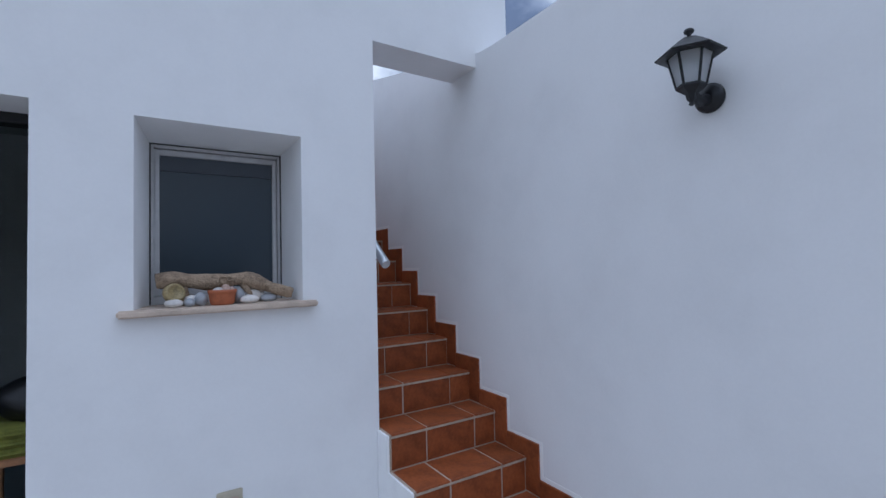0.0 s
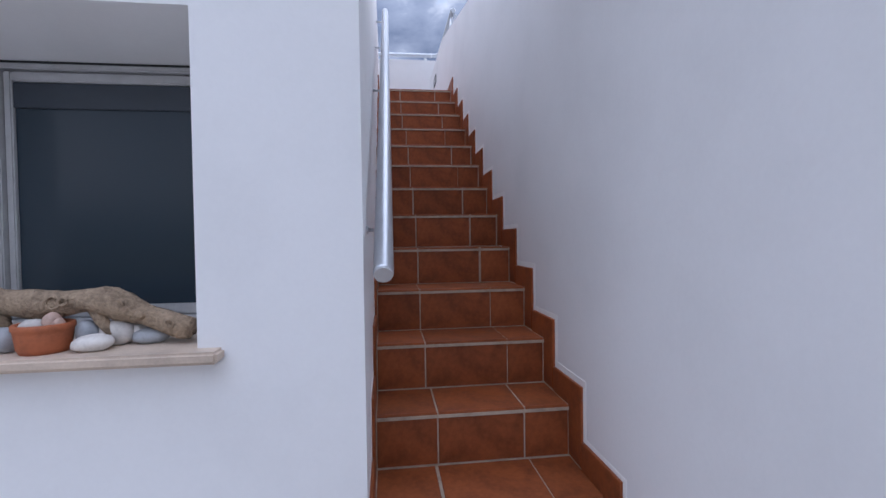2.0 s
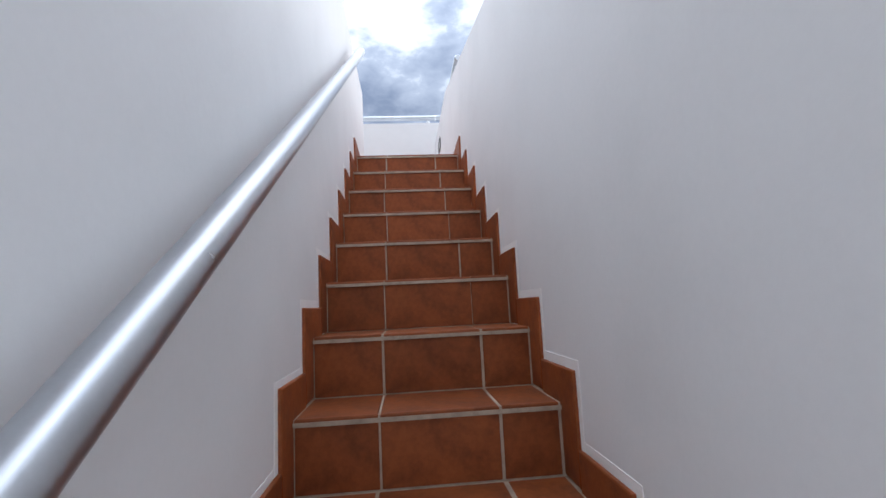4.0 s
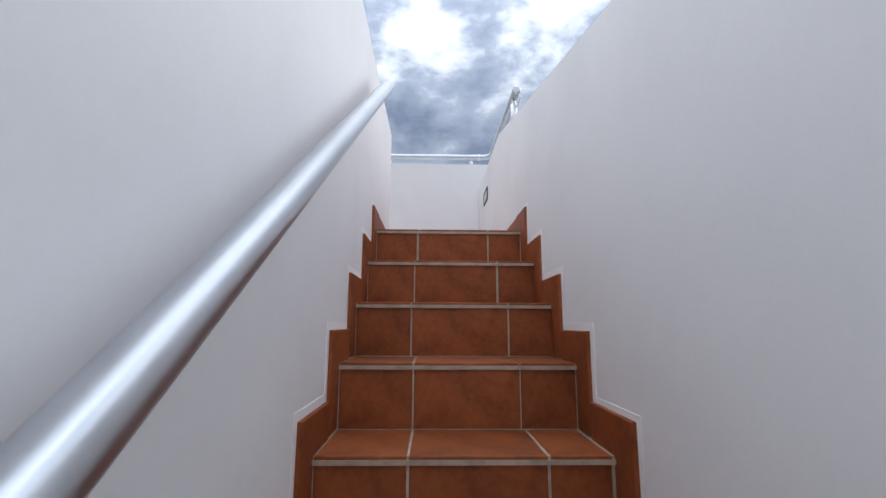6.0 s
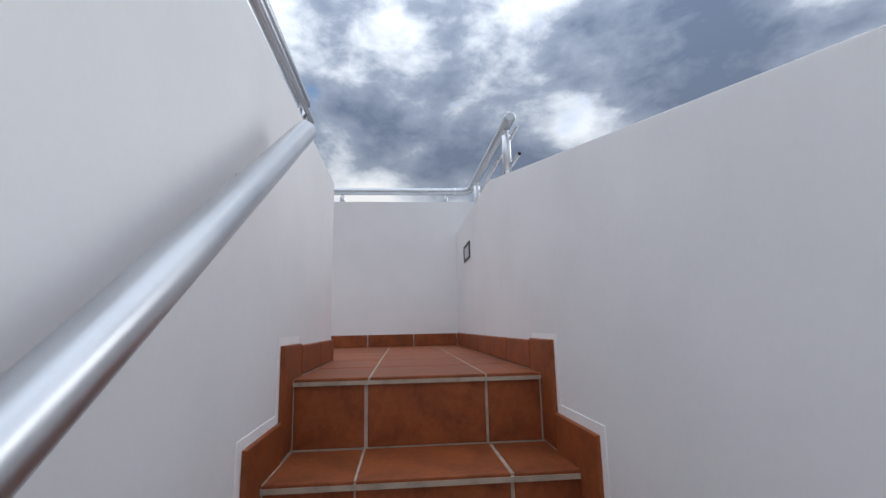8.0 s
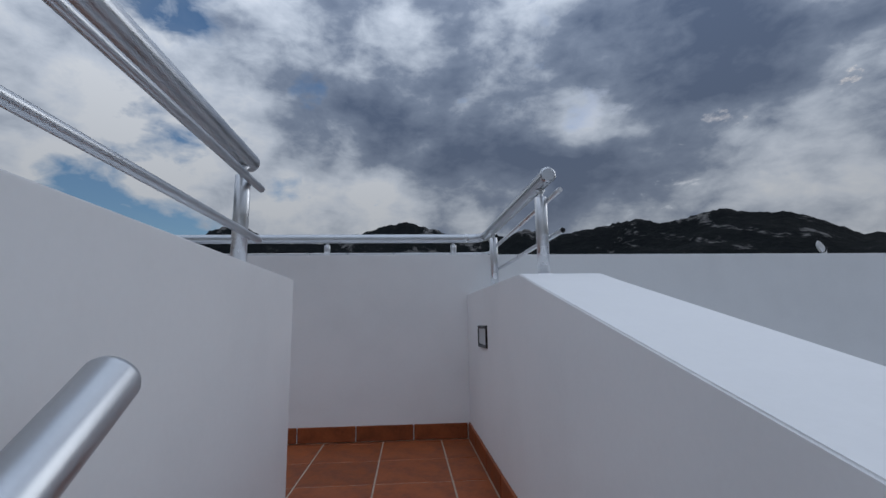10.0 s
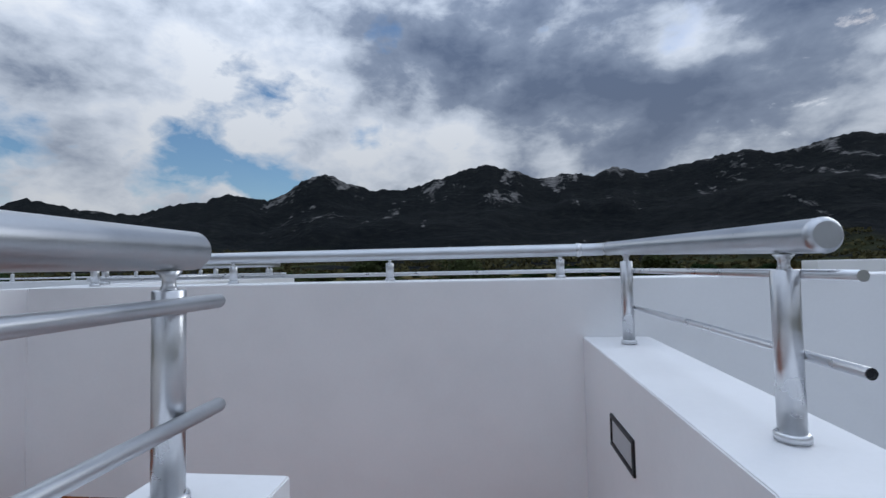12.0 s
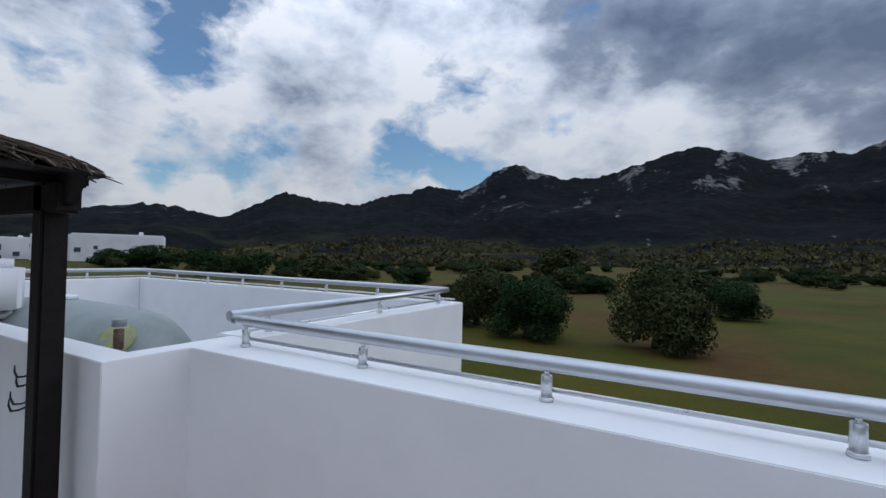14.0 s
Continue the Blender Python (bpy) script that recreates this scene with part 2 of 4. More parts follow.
def mountain_material():
    m = bpy.data.materials.new("wooded_mountain")
    m.use_nodes = True
    nt = m.node_tree
    b = nt.nodes["Principled BSDF"]
    tc = nt.nodes.new("ShaderNodeTexCoord").outputs["Object"]
    sp = nt.nodes.new("ShaderNodeSeparateXYZ")
    nt.links.new(tc, sp.inputs[0])
    steep = nt.nodes.new("ShaderNodeVectorMath")
    steep.operation = "MULTIPLY"
    nt.links.new(tc, steep.inputs[0])
    steep.inputs[1].default_value = (1.0, 0.35, 0.45)
    n1, n2, n3 = noise_tex(nt, steep.outputs[0], 0.013, 8.0, 0.62, 0.6), noise_tex(nt, tc, 0.06, 6.0, 0.65), noise_tex(nt, tc, 0.006, 4.0)
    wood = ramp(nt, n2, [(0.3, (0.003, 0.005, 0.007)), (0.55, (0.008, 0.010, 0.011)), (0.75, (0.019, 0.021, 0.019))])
    height = math_node(nt, "MULTIPLY", sp.outputs[2], 1 / 260.0, True)
    bare = math_node(nt, "ADD", math_node(nt, "ADD", math_node(nt, "MULTIPLY", n1, 0.9), math_node(nt, "MULTIPLY", n2, 0.25)),
                     math_node(nt, "MULTIPLY", height, 0.17))
    rock = ramp(nt, n2, [(0.35, (0.05, 0.05, 0.052)), (0.65, (0.27, 0.26, 0.25))])
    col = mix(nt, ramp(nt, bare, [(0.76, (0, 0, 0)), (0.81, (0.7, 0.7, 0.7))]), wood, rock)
    low = ramp(nt, sp.outputs[2], [(0.0, (1, 1, 1)), (1.0, (0, 0, 0))])
    open_ground = math_node(nt, "MULTIPLY", math_node(nt, "SUBTRACT", 1.0, math_node(nt, "MULTIPLY", sp.outputs[2], 1 / 40.0), True),
                            ramp(nt, n3, [(0.48, (0, 0, 0)), (0.6, (1, 1, 1))]))
    col = mix(nt, math_node(nt, "MULTIPLY", open_ground, 0.7), col, (0.075, 0.082, 0.024))
    nt.links.new(col, b.inputs["Base Color"])
    b.inputs["Roughness"].default_value = 1.0
    b.inputs["Specular IOR Level"].default_value = 0.05
    bn = node(nt, "ShaderNodeBump", Strength=0.8, Distance=8.0)
    nt.links.new(n2, bn.inputs["Height"])
    nt.links.new(bn.outputs[0], b.inputs["Normal"])
    return m


FIELD, MOUNTAIN = ground_material(), mountain_material()


# ---------- mesh helpers ----------
def mesh_from(bm, name, mat, smooth=False):
    me = bpy.data.meshes.new(name)
    bmesh.ops.recalc_face_normals(bm, faces=bm.faces[:])
    if smooth:
        for f in bm.faces:
            f.smooth = True
    bm.to_mesh(me)
    bm.free()
    me.materials.append(mat)
    return me


def part(name, bm, mat, parent=None, label="", smooth=False):
    ob = new(name, mesh_from(bm, name, mat, smooth))
    ob.parent = parent
    if label:
        ob["label"] = label
    return ob


def thing(name, at=(0, 0, 0), label="", category="", group="", kind=""):
    ob = new(name)
    ob.empty_display_size = 0.1
    ob.location = at
    return tagged(ob, label, category, group, kind)


def structure(name, bm, mat, label, category, smooth=False):
    return tagged(part(name, bm, mat, None, "", smooth), label, category, "", "structure")


def hexa(bm, lo, hi):
    """A solid between two four-cornered rings."""
    v = [bm.verts.new(p) for p in (*lo, *hi)]
    for f in ((0, 3, 2, 1), (4, 5, 6, 7), (0, 1, 5, 4), (1, 2, 6, 5), (2, 3, 7, 6), (3, 0, 4, 7)):
        bm.faces.new([v[i] for i in f])
    return v


def box(bm, x0, x1, y0, y1, z0, z1):
    return hexa(bm, ((x0, y0, z0), (x1, y0, z0), (x1, y1, z0), (x0, y1, z0)),
                ((x0, y0, z1), (x1, y0, z1), (x1, y1, z1), (x0, y1, z1)))


def soft(bm, width=0.008, segs=2):
    bmesh.ops.bevel(bm, geom=[e for e in bm.edges], offset=width, segments=segs, affect="EDGES", clamp_overlap=True)
    return bm


def soft_box(x0, x1, y0, y1, z0, z1, width=0.008, segs=2):
    bm = bmesh.new()
    box(bm, x0, x1, y0, y1, z0, z1)
    return soft(bm, width, segs)


def prism(profile, x0, x1, bevel=0.0):
    """A (y, z) outline drawn along x."""
    bm = bmesh.new()
    a = [bm.verts.new((x0, y, z)) for y, z in profile]
    b = [bm.verts.new((x1, y, z)) for y, z in profile]
    bm.faces.new(a)
    bm.faces.new(b[::-1])
    n = len(profile)
    for i in range(n):
        bm.faces.new((a[i], a[(i + 1) % n], b[(i + 1) % n], b[i]))
    bmesh.ops.recalc_face_normals(bm, faces=bm.faces[:])
    if bevel:
        soft(bm, bevel, 3)
    return bm


def prism_up(outline, z0, z1, bevel=0.0):
    """An (x, y) outline raised from z0 to z1."""
    bm = bmesh.new()
    a = [bm.verts.new((x, y, z0)) for x, y in outline]
    b = [bm.verts.new((x, y, z1)) for x, y in outline]
    bm.faces.new(a[::-1])
    bm.faces.new(b)
    n = len(outline)
    for i in range(n):
        bm.faces.new((a[i], a[(i + 1) % n], b[(i + 1) % n], b[i]))
    bmesh.ops.recalc_face_normals(bm, faces=bm.faces[:])
    if bevel:
        soft(bm, bevel, 2)
    return bm


def tube(bm, pts, radii, segs=16, caps=True):
    """A round tube through the points; radii one number or one for each point."""
    pts = [Vector(p) for p in pts]
    if isinstance(radii, (int, float)):
        radii = [radii] * len(pts)
    rings, up = [], None
    for i, p in enumerate(pts):
        d = (pts[min(i + 1, len(pts) - 1)] - pts[max(i - 1, 0)])
        d = d.normalized() if d.length > 1e-9 else Vector((0, 0, 1))
        if up is None:
            up = d.orthogonal().normalized()
        up = (up - d * up.dot(d))
        up = up.normalized() if up.length > 1e-6 else d.orthogonal().normalized()
        side = d.cross(up)
        rings.append([bm.verts.new(p + (up * math.cos(a) + side * math.sin(a)) * radii[i])
                      for a in (2 * math.pi * k / segs for k in range(segs))])
    for a, b in zip(rings, rings[1:]):
        for k in range(segs):
            bm.faces.new((a[k], a[(k + 1) % segs], b[(k + 1) % segs], b[k]))
    if caps:
        bm.faces.new(rings[0][::-1])
        bm.faces.new(rings[-1])
    return rings


def lathe(bm, profile, centre=(0, 0), segs=20):
    """Turned shape: (radius, z) pairs from one end to the other."""
    rings = [[bm.verts.new((centre[0] + r * math.cos(a), centre[1] + r * math.sin(a), z))
              for a in (2 * math.pi * k / segs for k in range(segs))] for r, z in profile]
    for a, b in zip(rings, rings[1:]):
        for k in range(segs):
            bm.faces.new((a[k], a[(k + 1) % segs], b[(k + 1) % segs], b[k]))
    bm.faces.new(rings[0][::-1])
    bm.faces.new(rings[-1])


def capped(p, q, r, dome=0.35):
    """Points and radii of a tube with a slightly domed cap at the end q."""
    p, q = Vector(p), Vector(q)
    d = (q - p).normalized()
    return [p, q - d * r * dome, q - d * r * dome * 0.35, q], [r, r, r * 0.9, r * 0.55]


# ---------- plan ----------
TREAD, RISE, WIDTH, STEPS = 0.265, 0.19, 0.73, 16
LAND = (STEPS - 1) * RISE                # roof terrace level, 2.85 m
YARD = -RISE                             # patio level
FRONT = -3.32                            # house front
BACK = 2.055                             # inner face of the far parapet
PAR_TOP, LOW_TOP = 3.938, 3.662


# ground, field and mountains
CREST = ((-180, 3), (-90, 4), (-74, 3.2), (-61.6, 5.0), (-55.4, 4.0), (-48.4, 7.2), (-44.6, 6.4), (-40, 6.2), (-35.7, 7.7), (-30.5, 8.9),
         (-27.1, 8.4), (-20.9, 11.7), (-15.1, 10.0), (-10.8, 9.9), (-5, 11.8), (-0.2, 12.9), (3, 12.3), (6.5, 10.8), (10.2, 11.1), (12.5, 10.6),
         (15, 11.5), (18, 10.5), (22.8, 10.9), (28.5, 12.0), (31.2, 11.3), (37, 11.75), (41.8, 10.9), (48.6, 7.6), (80, 4), (180, 3))


def skyline(az):
    """Height angle of the mountain crest, in degrees, over the bearing: summits and saddles, eased between."""
    for (a, p), (b, q) in zip(CREST, CREST[1:]):
        if az <= b:
            u = (az - a) / (b - a)
            u = 0.45 * u + 0.55 * u * u * (3 - 2 * u)
            return p + (q - p) * u
    return 3.0


def mountain_height(az, r):
    crest_r = 1250 + 120 * math.sin(radians(az * 3 + 40))
    x, y = r * math.sin(radians(az)), r * math.cos(radians(az))
    crest = crest_r * math.tan(radians(skyline(az)))
    crest += 4 + 5 * noise.noise((az * 1.3, 7.7, 0)) + 4 * noise.noise((az * 4.0, 1.7, 0)) + 2.5 * noise.noise((az * 11.0, 1.7, 0))
    u = (r - 330) / (crest_r - 330)
    if u <= 0:
        return 0.0
    if u <= 1:
        h = (0.10 * u + 0.90 * u ** 2.1)
    else:
        h = max(0.0, 1 - (u - 1) * 1.6)
    spur = noise.fractal((x * 0.0042, y * 0.0042, 2.0), 1.0, 2.0, 5)
    h = h * crest + spur * 60 * min(u, 1) * max(0.0, 1 - u if u < 1 else 0.0) * 1.7
    return max(h, 0.0)


bm = bmesh.new()
azs = [-180 + i * 1.0 for i in range(0, 95)] + [-85 + i * 0.32 for i in range(0, 485)] + [71 + i * 1.0 for i in range(0, 109)]
rs = [330 + 20 * i for i in range(48)] + [1310, 1360, 1450, 1600, 1900]
grid = [[bm.verts.new((r * math.sin(radians(a)), r * math.cos(radians(a)), mountain_height(a, r) - 0.4)) for r in rs] for a in azs]
for i in range(len(azs)):
    p, q = grid[i], grid[(i + 1) % len(azs)]
    for j in range(len(rs) - 1):
        bm.faces.new((p[j], p[j + 1], q[j + 1], q[j]))
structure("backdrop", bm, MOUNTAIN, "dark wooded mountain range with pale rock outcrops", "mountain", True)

bm = bmesh.new()
ext = [-4000, -1500, -700, -400] + [-300 + 20 * i for i in range(31)] + [400, 700, 1500, 4000]
gv = [[bm.verts.new((x, y, (noise.noise((x * 0.012, y * 0.012, 5)) * 0.5 if max(abs(x), abs(y)) > 15 else 0) - 0.24)) for y in ext] for x in ext]
for i in range(len(ext) - 1):
    for j in range(len(ext) - 1):
        bm.faces.new((gv[i][j], gv[i + 1][j], gv[i + 1][j + 1], gv[i][j + 1]))
structure("ground", bm, FIELD, "green field with bare brown earth patches", "ground", True)

structure("pavement", soft_box(-7, 4, -12, FRONT, -0.5, YARD, 0.01), PATIO, "paved patio in front of the house", "paving")

# ---------- walls ----------
WX0, WX1, WZ0, WZ1 = -1.125, -0.41, 1.085, 1.957      # window opening, outside
IX0, IX1, IZ1 = -1.07, -0.449, 1.912                  # window opening, inside
DX0, DX1, DZ1 = -2.75, -1.465, 1.972                  # doorway
FB = FRONT + 0.29

bm = bmesh.new()
box(bm, -7, DX0, FRONT, FB, YARD - 0.1, LOW_TOP)
box(bm, DX0, DX1, FRONT, FB, DZ1, LOW_TOP)
hexa(bm, ((DX1, FRONT, YARD - 0.1), (WX0, FRONT, YARD - 0.1), (WX0, FRONT, LOW_TOP), (DX1, FRONT, LOW_TOP)),
     ((DX1, FB, YARD - 0.1), (IX0, FB, YARD - 0.1), (IX0, FB, LOW_TOP), (DX1, FB, LOW_TOP)))
hexa(bm, ((WX0, FRONT, YARD - 0.1), (WX1, FRONT, YARD - 0.1), (WX1, FRONT, WZ0), (WX0, FRONT, WZ0)),
     ((IX0, FB, YARD - 0.1), (IX1, FB, YARD - 0.1), (IX1, FB, WZ0), (IX0, FB, WZ0)))
hexa(bm, ((WX0, FRONT, WZ1), (WX1, FRONT, WZ1), (WX1, FRONT, LOW_TOP), (WX0, FRONT, LOW_TOP)),
     ((IX0, FB, IZ1), (IX1, FB, IZ1), (IX1, FB, LOW_TOP), (IX0, FB, LOW_TOP)))
hexa(bm, ((WX1, FRONT, YARD - 0.1), (0, FRONT, YARD - 0.1), (0, FRONT, LOW_TOP), (WX1, FRONT, LOW_TOP)),
     ((IX1, FB, YARD - 0.1), (0, FB, YARD - 0.1), (0, FB, LOW_TOP), (IX1, FB, LOW_TOP)))
box(bm, 0, 0.998, FRONT, FB, 2.565, LOW_TOP)
structure("wall_south", bm, PLASTER, "white plastered house front and beam over the stairs", "wall")

bm = bmesh.new()
box(bm, -0.225, 0.0, FB, 0.757, 0, LOW_TOP)
bmesh.ops.bevel(bm, geom=[e for e in bm.edges if all(v.co.y > 0.7 or v.co.z > 3 for v in e.verts) and any(v.co.y > 0.7 for v in e.verts)],
                offset=0.003, segments=2, affect="EDGES")
structure("wall_west", bm, PLASTER, "white plastered stair wall carrying the handrail", "wall")

prof = [(-12, YARD - 0.1), (BACK, YARD - 0.1), (BACK, 3.688), (0.72, 3.672), (0.6, 3.640), (-3.36, 2.652), (-3.5, 2.645), (-12, 2.70)]
structure("wall_east", prism(prof, WIDTH, WIDTH + 0.275, 0.003), PLASTER, "white plastered stair wall with a sloping top", "wall")

plan = [(7, BACK), (7, BACK + 0.34), (-2.085, BACK + 0.34), (-2.085, 1.83), (-7, 1.83), (-7, 1.66), (-1.95, 1.66), (-1.95, BACK)]
structure("wall_north", prism_up(plan, 0, PAR_TOP, 0.004), PLASTER, "white plastered parapet stepping round the roof terrace", "parapet")
# neighbouring roof
structure("neighbour_parapet_east", soft_box(-2.24, -1.94, BACK + 0.337, 5.12, 0, PAR_TOP, 0.01, 3), PLASTER,
          "white parapet of the neighbouring roof", "parapet")
structure("neighbour_parapet_north", soft_box(-8.3, -2.243, 4.95, 5.12, 0, PAR_TOP, 0.01, 3), PLASTER,
          "long white parapet of the neighbouring roof", "parapet")
structure("neighbour_parapet_west", soft_box(-8.3, -8.1, 1.833, 4.947, 0, PAR_TOP, 0.01, 3), PLASTER,
          "white parapet closing the neighbouring roof", "parapet")
structure("neighbour_roof", soft_box(-8.1, -2.243, 1.833, 4.947, 2.5, 2.75, 0.004), GREYROOF, "grey screed roof beside the terrace", "roof")
structure("neighbour_wall_east", soft_box(4.3, 9, 6.0, 6.3, 0, 3.995, 0.01, 3), PLASTER, "white wall of the next house", "wall")
structure("roof_east", soft_box(1.008, 7, -6, BACK - 0.003, 2.3, 2.6, 0.004), GREYROOF, "plain roof beside the stair wall", "roof")

# terrace slab, ceiling and room
# unseen floor, its pale tone picked to keep red bounce off the walls
structure("floor_terrace", soft_box(-7, -0.228, FB + 0.003, 1.657, 2.62, LAND - 0.004, 0.003), PATIO, "unseen roof terrace floor toned pale to cut red bounce", "floor")
bm = bmesh.new()
box(bm, -1.95, WIDTH, 0.76, BACK - 0.003, 2.5, LAND - 0.0022)
box(bm, 0, WIDTH, 0.0125, 0.76, 2.5, LAND - 0.0022)
structure("floor_landing", bm, GROUT, "landing bed with pale grout joints", "floor")
structure("room_floor", soft_box(-6.7, -0.228, FB, 0.05, -0.1, 0.002, 0.003), ROOMFLOOR, "dark slate-grey room floor", "floor")
structure("room_wall_north", soft_box(-6.7, -0.228, 0.05, 0.25, 0, 2.617, 0.003), ROOMWALL, "dim painted room wall", "wall")
structure("room_wall_west", soft_box(-4.2, -4.0, FB + 0.003, 0.047, 0.003, 2.617, 0.003), ROOMWALL, "dim painted room wall", "wall")
structure("room_wall_east", soft_box(-0.335, -0.228, FB + 0.003, 0.047, 0.003, 2.617, 0.003), ROOMWALL, "dim painted room wall", "wall")
structure("room_ceiling", soft_box(-6.7, -0.228, FB + 0.003, 0.25, 2.59, 2.617, 0.002), ROOMWALL, "plain room ceiling", "ceiling")

structure("doorstep", soft_box(DX0, DX1, FRONT - 0.02, FB, -0.3, 0.0, 0.006), STONE_SILL, "pale stone doorstep", "doorstep")
# doorway frame, with the leaf slid away
door = thing("door_1", (DX1, FB, 0), "open doorway with a slim dark aluminium frame", "door", "", "structure")
for nm, b in (("jamb", (-0.045, 0, -0.045, 0.045, 0, DZ1 - 0.045)), ("jamb", (DX0 - DX1, DX0 - DX1 + 0.045, -0.045, 0.045, 0, DZ1 - 0.045)),
              ("head", (DX0 - DX1, 0, -0.045, 0.045, DZ1 - 0.045, DZ1))):
    part(nm, soft_box(*b, 0.004), BLACK, door)

# inner door with a small pane
idoor = thing("door_2", (-2.7, 0.045, 0), "dark inner door with a small bright pane", "door", "", "structure")
S = 0.905
part("leaf", soft_box(-0.42, 0.42, -0.04, 0, 0.004, 1.65, 0.006), DARKWOOD, idoor)
# daylight from behind is put into the pane's pale green colour
PANE = glass_material("painted_daylight_pane", (0.82, 0.86, 0.76), 0.3, 0.2)
part("pane", soft_box(-0.31, -0.02, -0.052, -0.043, 1.02, 1.44, 0.003), PANE, idoor, "pane with daylight painted in as pale green")
pic = thing("picture_frame", (-3.30, 0.045, 1.19), "dark framed picture on the room wall", "picture")
part("frame", soft_box(-0.17, 0.17, -0.03, 0, -0.36, 0.3, 0.006), BLACK, pic)
part("sheet", soft_box(-0.14, 0.14, -0.034, -0.0305, -0.33, 0.27, 0.001), BLIND, pic)

stool = thing("stool", (-1.58, -2.5, 0.002), "low orange pine stool with an olive cushion", "stool")
part("seat", soft_box(-0.2, 0.2, -0.2, 0.2, 0.38, 0.42, 0.008), PINE, stool)
for sx in (-1, 1):
    for sy in (-1, 1):
        part("leg", soft_box(sx * 0.17 - 0.022, sx * 0.17 + 0.022, sy * 0.17 - 0.022, sy * 0.17 + 0.022, 0, 0.38, 0.004), PINE, stool)
for i in range(3):
    part("cushion", soft_box(-0.21 + 0.012 * i, 0.21, -0.21, 0.21, 0.42 + i * 0.048, 0.466 + i * 0.048, 0.018, 3), GREENCLOTH, stool, "olive quilted cloth layer", True)
stool.scale = (1.0, 1.0, 0.95)
bm = bmesh.new()
bmesh.ops.create_icosphere(bm, subdivisions=3, radius=1)
for v in bm.verts:
    k = 1 + 0.22 * noise.noise(v.co * 1.4)
    v.co = Vector((v.co.x * 0.15 * k, v.co.y * 0.13 * k, max(v.co.z * k, -0.8) * 0.12 + 0.096))
bag = tagged(part("bag", bm, BLACK, None, "", True), "slumped black bag lying on the olive cushions", "bag")
bag.location = (-1.58, -2.5, 0.002 + 0.562 * 0.95)


# ---------- window ----------
win = thing("window_1", (-0.76, FB, WZ0), "square grey aluminium window with dark screened pane", "window", "", "structure")
fx0, fx1, fz1 = IX0 + 0.76, IX1 + 0.76, IZ1 - WZ0
for b in ((fx0, fx0 + 0.018, 0, fz1), (fx1 - 0.018, fx1, 0, fz1)):
    part("frame_side", soft_box(b[0], b[1], -0.005, 0.055, b[2], b[3], 0.004), WINFRAME, win)
for b in ((fx0, fx0 + 0.005, 0.03, fz1 - 0.006), (fx1 - 0.005, fx1, 0.03, fz1 - 0.006), (fx0, fx1, fz1 - 0.006, fz1)):
    part("seal", soft_box(b[0] - 0.001, b[1] + 0.001, -0.009, -0.0055, b[2], b[3], 0.001), BLACK, win, "dark rubber seal")
part("frame_top", soft_box(fx0 + 0.018, fx1 - 0.018, -0.005, 0.055, fz1 - 0.020, fz1, 0.004), WINFRAME, win)
part("frame_bottom", soft_box(fx0 + 0.018, fx1 - 0.018, -0.005, 0.055, 0.03, 0.07, 0.004), WINFRAME, win)
for b in ((fx0 + 0.020, fx0 + 0.042, 0.072, fz1 - 0.023), (fx1 - 0.042, fx1 - 0.020, 0.072, fz1 - 0.023)):
    part("sash_side", soft_box(b[0], b[1], 0.012, 0.05, b[2], b[3], 0.004), WINFRAME, win)
part("sash_top", soft_box(fx0 + 0.042, fx1 - 0.042, 0.012, 0.05, fz1 - 0.052, fz1 - 0.023, 0.004), WINFRAME, win)
part("sash_bottom", soft_box(fx0 + 0.042, fx1 - 0.042, 0.012, 0.05, 0.072, 0.104, 0.004), WINFRAME, win)
part("pane", soft_box(fx0 + 0.042, fx1 - 0.042, 0.026, 0.034, 0.104, fz1 - 0.052, 0.001), DARKGLASS, win, "dark blue-grey reflecting pane")
part("blind_box", soft_box(fx0 + 0.042, fx1 - 0.042, 0.018, 0.025, fz1 - 0.13, fz1 - 0.054, 0.002), BLIND, win, "dark roller screen edge")

sill_bm = soft_box(-1.183, -0.347, FRONT - 0.055, FB - 0.006, WZ0, WZ0 + 0.03, 0.007, 3)
SILL_Z = WZ0 + 0.03
structure("window_sill", sill_bm, STONE_SILL, "beige limestone window sill", "sill")


def pebble(at, size, mat, seed, label="smooth sea pebble on the window sill"):
    bm = bmesh.new()
    bmesh.ops.create_icosphere(bm, subdivisions=3, radius=1)
    for v in bm.verts:
        k = 1 + 0.13 * noise.noise(v.co * 1.1 + Vector((seed * 3.7, 0, 0)))
        v.co = Vector((v.co.x * size[0] * k, v.co.y * size[1] * k, v.co.z * size[2] * k))
    ob = part("pebble", bm, mat, None, "", True)
    ob.location = (at[0], at[1], at[2] + size[2] * 0.93)
    ob.rotation_euler = (0, 0, seed * 1.3)
    return tagged(ob, label, "pebble", "pebbles on the window sill")


yf = FRONT + 0.02
pebble((-0.975, yf + 0.0, SILL_Z), (0.042, 0.026, 0.019), PEBBLE, 0.15, "pale oval pebble on the window sill")
pebble((-0.915, yf - 0.005, SILL_Z), (0.025, 0.022, 0.020), PEBBLE_GREY, 2, "small grey pebble on the window sill")
pebble((-0.868, yf + 0.02, SILL_Z), (0.030, 0.026, 0.032), PEBBLE_GREY, 3, "grey upright pebble beside the clay pot")
pebble((-0.905, yf + 0.06, SILL_Z), (0.034, 0.028, 0.026), PEBBLE, 4.4)
pebble((-0.660, yf + 0.0, SILL_Z), (0.046, 0.03, 0.021), PEBBLE, 5.0, "white oval pebble on the window sill")
